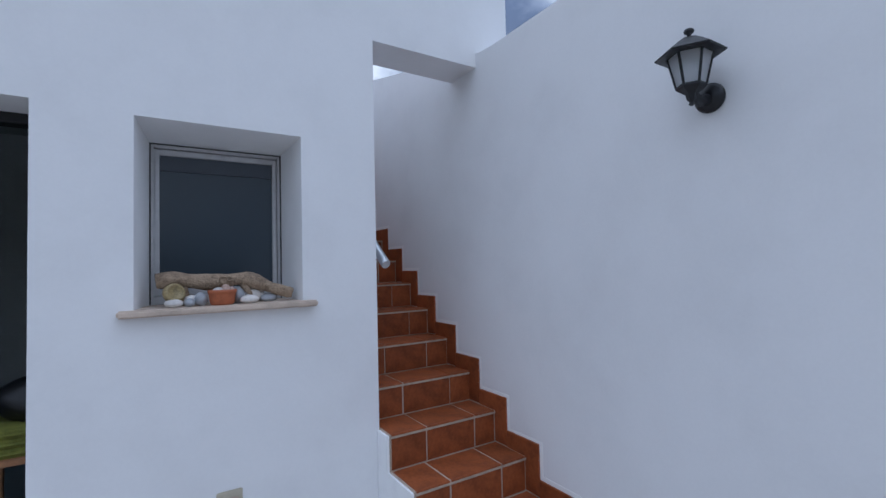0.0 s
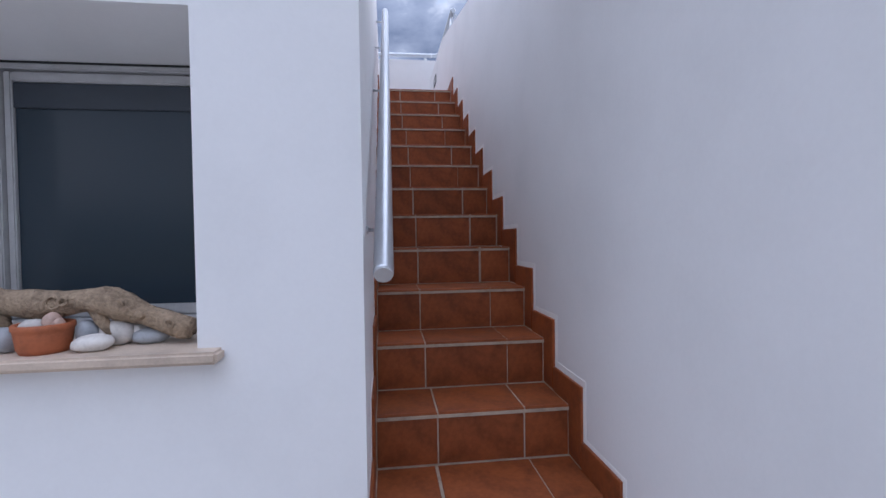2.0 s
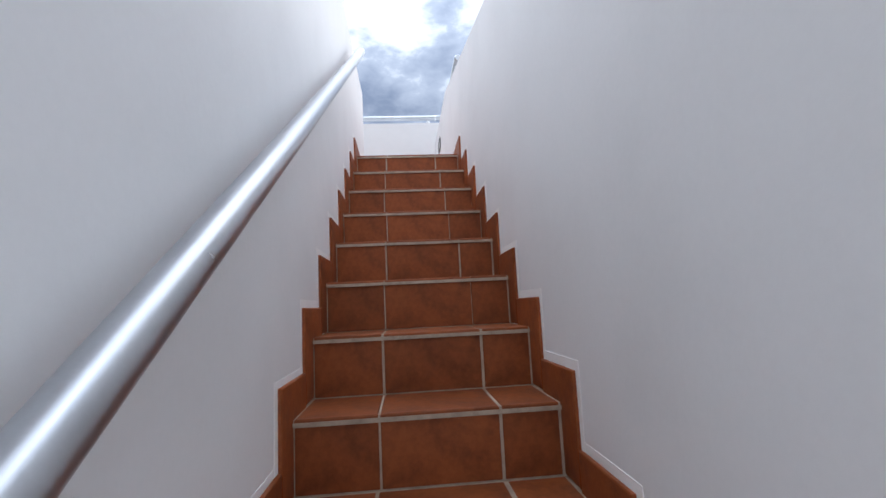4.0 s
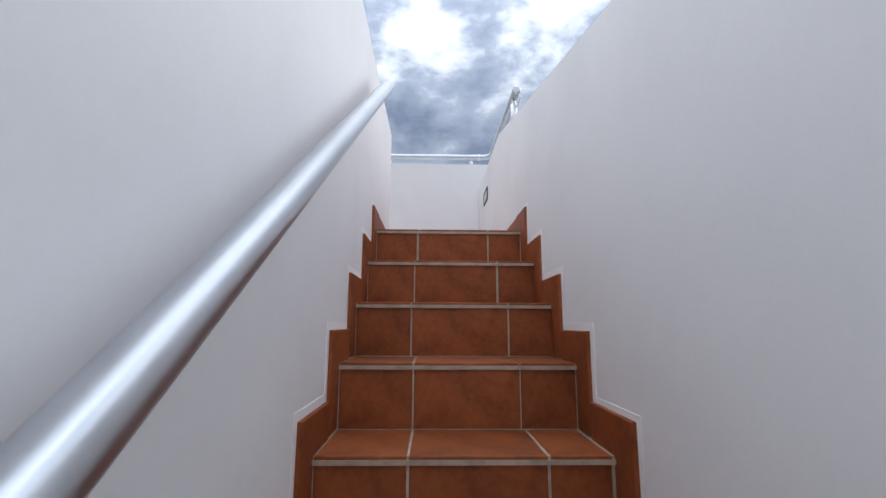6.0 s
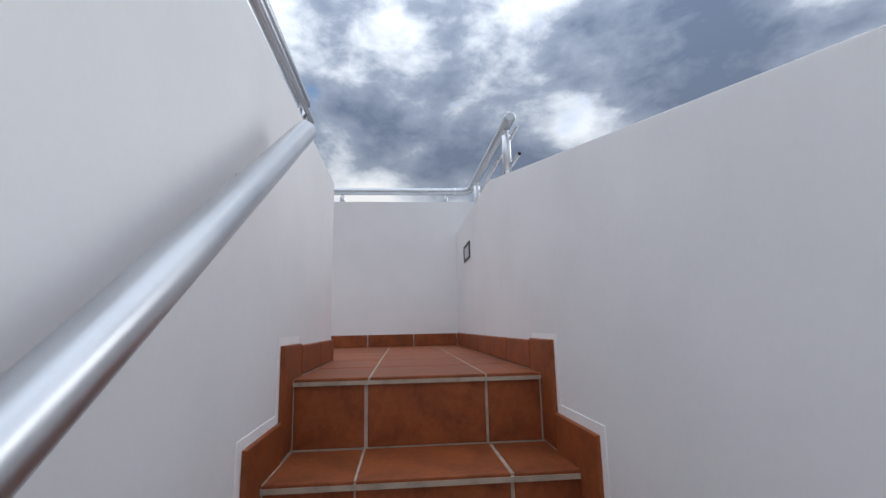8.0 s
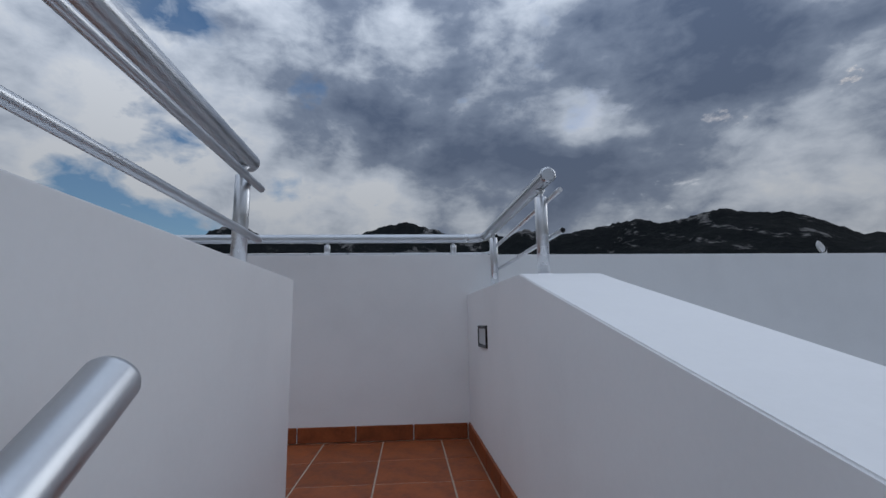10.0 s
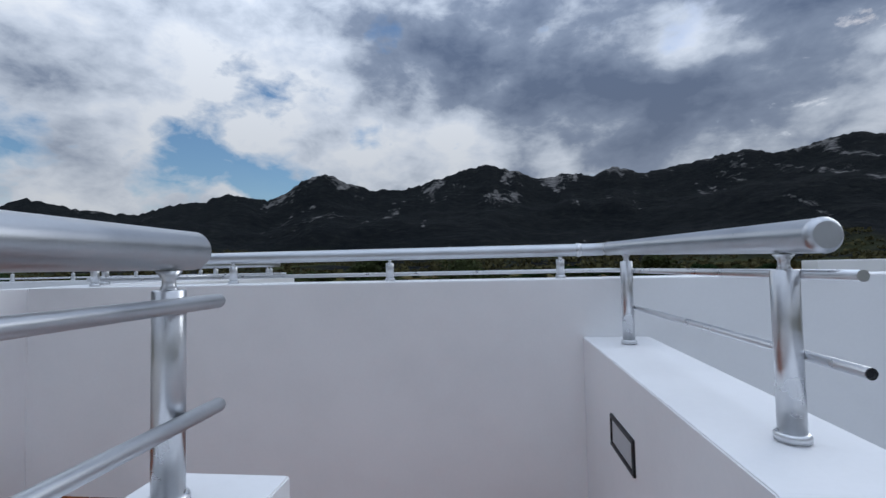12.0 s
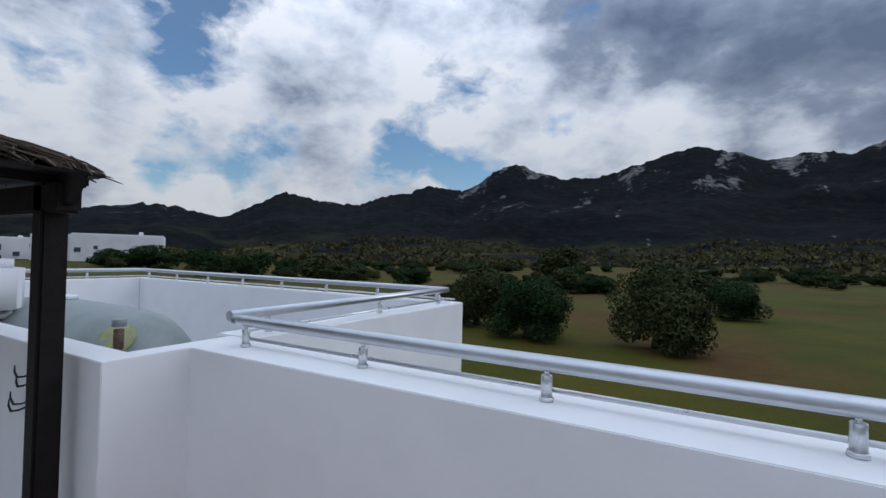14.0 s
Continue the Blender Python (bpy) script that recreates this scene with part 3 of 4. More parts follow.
pebble((-0.700, yf + 0.05, SILL_Z), (0.030, 0.028, 0.036), PEBBLE_GREY, 6.2)
pebble((-0.640, yf + 0.06, SILL_Z), (0.045, 0.026, 0.034), PEBBLE, 7.3)
pebble((-0.560, yf + 0.07, SILL_Z), (0.046, 0.03, 0.021), PEBBLE_GREY, 4.9, "flat grey pebble under the driftwood")
pebble((-0.603, yf + 0.09, SILL_Z), (0.036, 0.026, 0.03), PEBBLE, 1.9)

shell = bmesh.new()
lathe(shell, [(0.004, 0), (0.036, 0.008), (0.048, 0.03), (0.044, 0.052), (0.034, 0.06), (0.03, 0.052)], segs=18)
sh = tagged(part("shell", shell, SHELL, None, "", True), "ochre bowl-shaped shell under the driftwood", "shell")
sh.location = (-0.985, yf + 0.075, SILL_Z + 0.05)
sh.rotation_euler = (1.25, 0, 0.35)

pot = thing("clay_pot", (-0.778, yf + 0.015, SILL_Z), "small orange clay pot holding pale pebbles", "pot")
bm = bmesh.new()
lathe(bm, [(0.044, 0), (0.049, 0.012), (0.053, 0.045), (0.054, 0.052), (0.057, 0.055), (0.057, 0.066), (0.054, 0.068), (0.048, 0.066), (0.046, 0.045)], segs=28)
part("body", bm, CLAY, pot, "", True)
bm = bmesh.new()
lathe(bm, [(0.046, 0.042), (0.044, 0.05), (0.02, 0.058)], segs=20)
part("filling", bm, PEBBLE_GREY, pot, "gravel filling", True)
pot.scale = (1.1, 1.1, 1.05)
for i, (dx, dy, s, m) in enumerate(((-0.022, -0.01, (0.026, 0.018, 0.016), PEBBLE), (0.012, 0.005, (0.026, 0.02, 0.022), PEBBLE_PINK),
                                    (0.036, -0.008, (0.014, 0.014, 0.016), PEBBLE_PINK))):
    pebble((-0.775 + dx, yf + 0.015 + dy, SILL_Z + 0.052), s, m, i + 0.4, "pebble heaped in the clay pot")

# driftwood branch
bm = bmesh.new()
pts, rad = [], []
for i in range(25):
    u = i / 24
    x = -1.045 + u * 0.60
    z = SILL_Z + 0.118 - 0.012 * u - 0.075 * max(0, u - 0.62) ** 1.25 * 3.2 + 0.006 * math.sin(u * 13)
    pts.append((x, FRONT + 0.115 - 0.05 * u + 0.008 * math.sin(u * 9), max(z, SILL_Z + 0.022)))
    rad.append(0.036 - 0.004 * u + 0.006 * math.sin(u * 21) * (0.4 + u) - (0.016 * max(0, u - 0.88) / 0.12))
tube(bm, pts, rad, 18)
for v in bm.verts:
    k = noise.noise(Vector((v.co.x * 14, v.co.y * 60, v.co.z * 60)))
    v.co += Vector((0, k, k)) * 0.008
for u, s in ((0.42, 0.013), (0.66, 0.015), (0.80, 0.013)):
    p = Vector(pts[round(u * 24)])
    tube(bm, [p + Vector((0, -0.022, 0.0)), p + Vector((0.002, -0.034, 0.004)), p + Vector((0.003, -0.036, 0.004))], [s, s * 0.8, s * 0.3], 10)
for u, s2 in ((0.36, 0.010), (0.44, 0.016), (0.50, 0.010), (0.72, 0.016), (0.92, 0.010)):
    p = Vector(pts[round(u * 24)]) + Vector((0, -0.030, 0.006))
    ring = [p + Vector((s2 * math.cos(a), -0.002, s2 * math.sin(a))) for a in (k * math.pi / 6 for k in range(13))]
    tube(bm, ring, 0.0035, 6)
tube(bm, [pts[14], (pts[14][0] + 0.03, pts[14][1] - 0.012, pts[14][2] - 0.05), (pts[14][0] + 0.055, pts[14][1] - 0.02, SILL_Z + 0.03)], [0.02, 0.016, 0.008], 10)
tube(bm, [pts[4], (pts[4][0] + 0.02, pts[4][1], SILL_Z + 0.05), (pts[4][0] + 0.01, pts[4][1], SILL_Z)], [0.02, 0.016, 0.014], 10)
tagged(part("driftwood", bm, DRIFT, None, "", True), "weathered grey-brown driftwood branch on the window sill", "driftwood")

# socket low on the front
sock = thing("socket_plate", (-0.757, FRONT, 0.21), "beige outdoor socket plate on the white wall", "socket")
part("plate", soft_box(-0.055, 0.055, -0.012, 0, -0.05, 0.05, 0.004), SOCKET, sock)
part("cover", soft_box(-0.038, 0.038, -0.018, -0.0125, -0.026, 0.02, 0.004), STONE_SILL, sock, "hinged inner cover")


# ---------- lantern ----------
lan = thing("wall_lantern", (WIDTH, -4.785, 1.885), "black cast wall lantern with frosted panes", "lamp")
bm = bmesh.new()
lathe(bm, [(0.050, 0), (0.062, 0.006), (0.062, 0.014), (0.050, 0.022), (0.030, 0.034), (0.018, 0.04)], segs=24)
bmesh.ops.rotate(bm, verts=bm.verts[:], matrix=Matrix.Rotation(radians(-90), 3, "Y"))
part("wall_plate", bm, BLACK, lan, "", True)
bm = bmesh.new()
tube(bm, [(-0.02, 0, 0), (-0.06, 0, -0.022), (-0.10, 0, -0.028), (-0.135, 0, -0.012), (-0.15, 0, 0.012)], [0.022, 0.02, 0.019, 0.022, 0.026], 14)
part("arm", bm, BLACK, lan, "", True)
bm = bmesh.new()
lathe(bm, [(0.006, -0.055), (0.012, -0.05), (0.008, -0.04), (0.018, -0.03), (0.022, -0.01), (0.050, 0.01), (0.058, 0.018), (0.058, 0.026)], (-0.15, 0), 6)
part("base", bm, BLACK, lan)
LC = Vector((-0.15, 0, 0))
r0, r1, z0, z1 = 0.054, 0.082, 0.026, 0.150
for k in range(6):
    a, b = (radians(60 * k + d) for d in (0, 60))
    c0, c1 = LC + Vector((r0 * math.cos(a), r0 * math.sin(a), z0)), LC + Vector((r1 * math.cos(a), r1 * math.sin(a), z1))
    e0, e1 = LC + Vector((r0 * math.cos(b), r0 * math.sin(b), z0)), LC + Vector((r1 * math.cos(b), r1 * math.sin(b), z1))
    bm = bmesh.new()
    tube(bm, [c0, c1], 0.0055, 6)
    part("bar", bm, BLACK, lan)
    n = Vector((math.cos((a + b) / 2), math.sin((a + b) / 2), 0)) * 0.003
    bm = bmesh.new()
    hexa(bm, [p - n for p in (c0, e0, e1, c1)], [p for p in (c0, e0, e1, c1)])
    part("pane", bm, FROST, lan, "frosted glass pane").visible_shadow = False
bm = bmesh.new()
lathe(bm, [(0.128, 0.146), (0.130, 0.152), (0.085, 0.184), (0.042, 0.212), (0.020, 0.222), (0.010, 0.226)], (-0.15, 0), 6)
part("roof", bm, BLACK, lan)
bm = bmesh.new()
lathe(bm, [(0.008, 0.224), (0.008, 0.236), (0.018, 0.242), (0.020, 0.250), (0.014, 0.257), (0.004, 0.260)], (-0.15, 0), 12)
part("finial", bm, BLACK, lan, "", True)
bm = bmesh.new()
lathe(bm, [(0.014, 0.027), (0.014, 0.05), (0.022, 0.062), (0.026, 0.085), (0.020, 0.108), (0.006, 0.118)], (-0.15, 0), 14)
part("bulb", bm, BULB, lan, "opal white bulb", True)
lan.scale = (0.9, 0.9, 0.9)


# ---------- rails ----------
def rail_post(at, height, radius, group, neck=0.03):
    """Round post: foot collar, tube, slim neck under the rail."""
    t = thing("rail_post", at, "polished aluminium railing post on the white wall top", "railing post", group)
    bm = bmesh.new()
    lathe(bm, [(radius * 1.28, 0), (radius * 1.28, 0.010), (radius * 1.18, 0.014), (radius * 1.02, 0.015)], segs=20)
    part("collar", bm, ALU, t, "", True)
    bm = bmesh.new()
    lathe(bm, [(radius, 0.012), (radius, height - neck), (radius * 0.92, height - neck + 0.002)], segs=20)
    ob = part("tube", bm, ALU, t)
    for f in ob.data.polygons:
        f.use_smooth = len(f.vertices) == 4
    bm = bmesh.new()
    lathe(bm, [(radius * 0.62, height - neck), (radius * 0.42, height - neck * 0.7), (radius * 0.42, height - neck * 0.4), (radius * 0.8, height)], segs=16)
    part("neck", bm, ALU, t, "", True)
    return t


RR = 0.029


def smooth_tube(name, pts, radii, mat, parent, label="", segs=24):
    bm = bmesh.new()
    tube(bm, pts, radii, segs)
    ob = part(name, bm, mat, parent, label)
    for f in ob.data.polygons:
        f.use_smooth = len(f.vertices) == 4
    return ob


# stair handrail on the left wall
hr = thing("handrail", (0.051, -3.335, 1.289), "thick silver tube handrail fixed along the stair wall", "handrail")
d = Vector((0.0294, 3.085, 2.184))
u = d.normalized()
p, r = capped(u * 0.012, d, 0.027)
smooth_tube("tube", [u * 0.0, u * 0.004] + p, [0.024, 0.027] + r, RAIL_WHITE, hr)
smooth_tube("end_cap", [u * -0.004, u * 0.001], [0.024, 0.0245], WINFRAME, hr, "grey plastic end cap")
for k in (0.075, 0.43, 0.68, 0.93):
    c, off = d * k, -0.051 - 0.0294 * k
    smooth_tube("bracket", [c + Vector((off, 0.0, -0.045)), c + Vector((-0.012, 0, -0.048)), c + Vector((0, 0, -0.040)), c + Vector((0, 0, -0.026))], 0.006, ALU, hr, segs=10)
    smooth_tube("bracket_plate", [c + Vector((off + 0.0005, 0, -0.045)), c + Vector((off + 0.006, 0, -0.045))], [0.013, 0.012], ALU, hr, segs=14)

# rail on top of the west stair wall
lr = thing("railing", (-0.14, 0.71, LOW_TOP), "silver tube railing with two slim bars on the stair wall", "railing")
p, r = capped((0, -3.6, 0.374), (0, 0.01, 0.374), RR + 0.002)
smooth_tube("top_tube", p, r, RAIL_WHITE, lr)
for z in (0.292, 0.124):
    p, r = capped((0.034, -3.6, z), (0.034, 0.02, z), 0.0115)
    smooth_tube("slim_bar", p, r, RAIL_WHITE, lr, segs=14)
for y in (0.655, -0.30, -1.255, -2.21):
    rail_post((-0.14, y, LOW_TOP), 0.342, 0.023, "posts of the west stair railing")

# rail on top of the east stair wall and the far parapet, one bent tube
PX, PY, PZ = 0.872, BACK + 0.165, 4.070
rr = thing("railing", (PX, 0.80, 3.69), "silver tube railing bending round the parapet corner", "railing")
o = Vector((PX, 0.80, 3.69))
pe, re = capped((0, 0.2, 0), (0, 0, 0), RR)
run = [o + Vector((0, 0, 0.350)), o + Vector((0, 0.008, 0.350)), o + Vector((0, 0.018, 0.350))] + [Vector((PX, PY - 0.10, PZ)), Vector((PX - 0.012, PY - 0.045, PZ)),
       Vector((PX - 0.045, PY - 0.012, PZ)), Vector((PX - 0.10, PY, PZ)), Vector((-1.80, PY + 0.02, PZ)), Vector((-1.86, PY + 0.02, PZ))]
smooth_tube("top_tube", [q - o for q in run], [0.022, 0.030] + [RR] * 5 + [RR, RR - 0.004], RAIL_WHITE, rr)
for q, w in ((Vector((PX, PY - 0.11, PZ)), Vector((0, 0.022, 0))), (Vector((PX - 0.11, PY, PZ)), Vector((-0.022, 0, 0)))):
    smooth_tube("elbow_sleeve", [q - o, q + w - o], [RR + 0.0025, RR + 0.0025], ALU, rr)
bar = [Vector((PX + 0.03, 0.775, 3.975)), Vector((PX + 0.03, PY - 0.02, 3.972)), Vector((PX + 0.015, PY + 0.015, 3.972)), Vector((PX - 0.02, PY + 0.03, 3.972)), Vector((-1.83, PY + 0.05, 3.972))]
smooth_tube("slim_bar", [q - o for q in bar], 0.0095, ALU, rr, segs=12)
bm = bmesh.new()
tube(bm, [(0.03, -0.03, 0.138), (0.03, 1.1, 0.138)], 0.0095, 12, False)
tube(bm, [(0.03, -0.03, 0.138), (0.03, 1.1, 0.138)], 0.0075, 12, False)
part("slim_bar", bm, ALU, rr, "open-ended slim bar")
# black plug paints in the shade inside the open bar end
smooth_tube("bore_shade", [(0.03, -0.026, 0.138), (0.03, -0.02, 0.138)], 0.0074, BLACK, rr, "black plug painting the shade inside the bar end", 12)
for y in (0.912, 1.882):
    rail_post((PX, y, 3.688 if y > 1 else 3.678), 0.350 if y > 1 else 0.334, 0.023, "posts of the east stair railing")
for x in (0.668, -0.157, -0.975, -1.752):
    rail_post((x, PY + 0.01, PAR_TOP), 0.110, 0.0195, "short posts of the parapet railing", 0.022)

# rails of the neighbouring roof
nr = thing("railing", (-2.02, 2.28, PAR_TOP), "silver tube railing along the neighbouring parapet", "railing")
smooth_tube("top_tube", [(0.06, 0.0, 0.137), (-0.05, 2.68, 0.137), (-0.052, 2.70, 0.137)], [RR, RR, RR - 0.006], RAIL_WHITE, nr)
smooth_tube("slim_bar", [(0.03, 0.15, 0.034), (-0.05, 2.76, 0.034)], 0.0095, ALU, nr, segs=12)
nr2 = thing("railing", (-2.0, 5.03, PAR_TOP), "long silver tube railing on the neighbouring parapet", "railing")
smooth_tube("top_tube", [(-0.05, -0.06, 0.137), (-6.15, -0.02, 0.137), (-6.2, -0.08, 0.137), (-6.2, -2.9, 0.137)], RR, RAIL_WHITE, nr2)
smooth_tube("slim_bar", [(0.0, 0.0, 0.034), (-6.15, 0.03, 0.034), (-6.18, -2.9, 0.034)], 0.0095, ALU, nr2, segs=12)
for x, y in [(-2.05, 2.62), (-2.06, 3.78), (-2.07, 4.80)] + [(-2.22 - 0.82 * i, 5.02) for i in range(8)] + [(-8.2, 4.2), (-8.2, 3.3), (-8.2, 2.5)]:
    rail_post((x, y, PAR_TOP), 0.110, 0.0195, "short posts of the neighbouring railing", 0.022)

# satellite dish on the next house
dish = thing("satellite_dish", (7.28, 6.15, 3.995), "small pale satellite dish on a bent mast", "satellite dish")
smooth_tube("mast", [(0, 0, -0.01), (0, 0, 0.25), (-0.08, -0.02, 0.42), (-0.20, -0.06, 0.54)], 0.018, RAIL_WHITE, dish, segs=10)
bm = bmesh.new()
lathe(bm, [(0.02, -0.03), (0.07, -0.022), (0.11, 0.0), (0.125, 0.022), (0.12, 0.026), (0.06, -0.005), (0.02, -0.015)], segs=28)
bmesh.ops.rotate(bm, verts=bm.verts[:], matrix=Matrix.Rotation(radians(25), 3, "Z") @ Matrix.Rotation(radians(72), 3, "X"))
bmesh.ops.translate(bm, verts=bm.verts[:], vec=(-0.24, -0.10, 0.63))
part("reflector", bm, FARWALL, dish, "", True)
smooth_tube("feed_arm", [(-0.24, -0.10, 0.53), (-0.30, -0.24, 0.56), (-0.29, -0.26, 0.62)], [0.008, 0.008, 0.02], BLACK, dish, "dark feed arm", 8)

# recessed stair lights
def stair_light(m, w, h):
    t = thing("stair_light", (0, 0, 0), "black-framed recessed wall light with a grey pane", "lamp", "recessed wall lights")
    f = 0.014
    part("frame_top", soft_box(-w / 2, w / 2, -0.008, 0.004, h / 2 - f, h / 2, 0.002), BLACK, t)
    part("frame_bottom", soft_box(-w / 2, w / 2, -0.008, 0.004, -h / 2, -h / 2 + f, 0.002), BLACK, t)
    for s in (-1, 1):
        part("frame_side", soft_box(s * (w / 2 - f / 2) - f / 2, s * (w / 2 - f / 2) + f / 2, -0.008, 0.004, -h / 2 + f, h / 2 - f, 0.002), BLACK, t)
    part("pane", soft_box(-w / 2 + f, w / 2 - f, -0.004, 0.003, -h / 2 + f, h / 2 - f, 0.002), FROST, t, "grey frosted pane")
    t.matrix_world = m
    return t


stair_light(pose(WIDTH, 1.49, 3.45, 0, 0, -90), 0.245, 0.105)
stair_light(pose(3.06, BACK, 2.97, 0, 0, 0), 0.14, 0.08)

# ---------- pergola ----------
per = thing("pergola", (-2.17, 1.545, LAND), "dark wooden pergola post under a ragged thatched roof", "pergola")
bm = soft_box(-0.05, 0.05, -0.05, 0.05, -0.004, 1.96, 0.012, 2)
for v in bm.verts:
    v.co.x += 0.008 * noise.noise((v.co.z * 2.0, 0, 1))
part("post", bm, DARKWOOD, per)
part("beam", soft_box(-1.8, 0.16, -0.05, 0.05, 1.80, 1.93, 0.01), DARKWOOD, per)
part("beam", soft_box(-0.05, 0.05, -2.2, 0.12, 1.932, 2.03, 0.01), DARKWOOD, per)
bm = bmesh.new()
hexa(bm, ((0.10, -0.02, 1.84), (0.19, -0.02, 1.84), (0.19, 0.02, 1.84), (0.10, 0.02, 1.84)), ((0.10, -0.02, 1.97), (0.28, -0.02, 1.97), (0.28, 0.02, 1.97), (0.10, 0.02, 1.97)))
part("rafter_tail", bm, DARKWOOD, per)
part("roof_board", soft_box(-1.9, 0.20, -2.2, 0.12, 1.97, 1.985, 0.004), DARKWOOD, per)
per.scale = (1, 1, 0.96)
rng = random.Random(4)
for lay in range(5):
    bm = bmesh.new()
    for i in range(420):
        e = rng.random()
        if e < 0.5:
            x, y = rng.uniform(-1.9, 0.16), rng.uniform(-0.1, 0.08)
            dx, dy = rng.uniform(-0.05, 0.08), rng.uniform(0.06, 0.16)
        else:
            x, y = rng.uniform(-0.1, 0.16), rng.uniform(-2.2, 0.08)
            dx, dy = rng.uniform(0.05, 0.14), rng.uniform(-0.05, 0.08)
        z = 1.99 + lay * 0.022 + rng.uniform(0, 0.02)
        inset = 0.05 * lay
        a = Vector((x - dx * 0.9 - inset, y - dy * 0.9 - inset, z + 0.05))
        b = Vector((x + dx - inset * 0.7, y + dy - inset * 0.7, z - rng.uniform(0.0, 0.03)))
        tube(bm, [a, (a + b) / 2 + Vector((0, 0, 0.01)), b], [0.005, 0.006, 0.0025], 4)
    part("thatch_layer", bm, THATCH, per, "dry ragged thatch")

# hooks on the parapet
for hx, hz, s in ((-2.66, 3.79, 1.0), (-2.65, 3.745, 0.6), (-2.69, 3.65, 1.2), (-2.72, 3.61, 0.9)):
    t = thing("wall_hook", (hx, 1.66, hz), "bent black iron hook on the white parapet", "hook", "hooks on the parapet")
    smooth_tube("shank", [(0.03 * s, 0, 0), (0.03 * s, -0.03, -0.008), (0.0, -0.05, -0.012), (-0.035 * s, -0.05, 0.01), (-0.05 * s, -0.045, 0.04)],
                [0.005, 0.005, 0.006, 0.005, 0.003], BLACK, t, segs=8)

# ---------- tank and pipes on the neighbouring roof ----------
tank = thing("water_tank", (-5.2, 2.92, 2.75), "grey-green fibreglass water tank lying on the roof", "water tank")
bm = bmesh.new()
prof = [(-1.45, 0.05), (-1.42, 0.28), (-1.32, 0.45), (-1.15, 0.54), (-0.6, 0.565), (0.6, 0.565), (1.0, 0.55), (1.22, 0.47), (1.36, 0.33), (1.44, 0.16), (1.46, 0.03)]
tube(bm, [(x, 0, 0.57) for x, _ in prof], [r for _, r in prof], 32)
part("shell", bm, TANK, tank, "", True)
for x in (-0.8, 0.7):
    part("saddle", soft_box(x - 0.06, x + 0.06, -0.42, 0.42, 0.0, 0.17, 0.01), GREYROOF, tank)
bm = bmesh.new()
lathe(bm, [(0.15, 0.0), (0.14, 0.009), (0.10, 0.018), (0.04, 0.022)], segs=24)
bmesh.ops.rotate(bm, verts=bm.verts[:], matrix=Matrix.Rotation(radians(38), 3, "Y") @ Matrix.Rotation(radians(38), 3, "X"))
bmesh.ops.translate(bm, verts=bm.verts[:], vec=(1.24, -0.26, 0.92))
part("patch", bm, TANKYELLOW, tank, "yellowed resin patch", True)
bm = bmesh.new()
lathe(bm, [(0.10, 1.13), (0.10, 1.165), (0.085, 1.175), (0.03, 1.18)], (-0.35, 0), 20)
part("lid", bm, FARWALL, tank, "white screw lid", True)
valve = thing("valve_pipe", (-3.16, 2.30, 2.75), "upright brass and rusted valve pipe", "valve")
smooth_tube("pipe", [(0, 0, 0), (0, 0, 1.02)], 0.026, RUST, valve, segs=12)
smooth_tube("coupling", [(0, 0, 0.72), (0, 0, 0.80)], 0.042, BRASS, valve, segs=8)
smooth_tube("coupling", [(0, 0, 0.86), (0, 0, 0.95)], 0.042, BRASS, valve, segs=8)
smooth_tube("valve_body", [(0, 0, 1.0), (0, 0, 1.13)], 0.033, RUST, valve, segs=10)
smooth_tube("handwheel", [(0, 0, 1.15), (0, 0, 1.20)], 0.045, TANK, valve, segs=12)
smooth_tube("elbow", [(0, 0, 0.83), (-0.10, 0, 0.83), (-0.16, 0, 0.85)], 0.024, RUST, valve, segs=10)
box_t = thing("solar_boiler", (-6.15, 2.35, 2.75), "white solar boiler drum with a rusted pipe", "boiler")
bm = soft_box(-0.75, 0.45, -0.3, 0.3, 0.95, 1.55, 0.09, 4)
part("drum", bm, FARWALL, box_t, "", True)
for x in (-0.6, 0.3):
    part("stand", soft_box(x - 0.03, x + 0.03, -0.25, 0.25, 0, 0.96, 0.006), RUST, box_t)
smooth_tube("pipe", [(0.02, -0.33, 0.6), (0.05, -0.33, 1.1), (0.18, -0.33, 1.55), (0.22, -0.33, 1.68)], 0.035, RUST, box_t, "rust-stained pipe", 10)
smooth_tube("hose", [(0.3, -0.28, 0.92), (0.45, -0.3, 0.95), (0.6, -0.3, 0.82), (0.66, -0.2, 0.7)], 0.035, BLACK, box_t, "black rubber hose", 10)


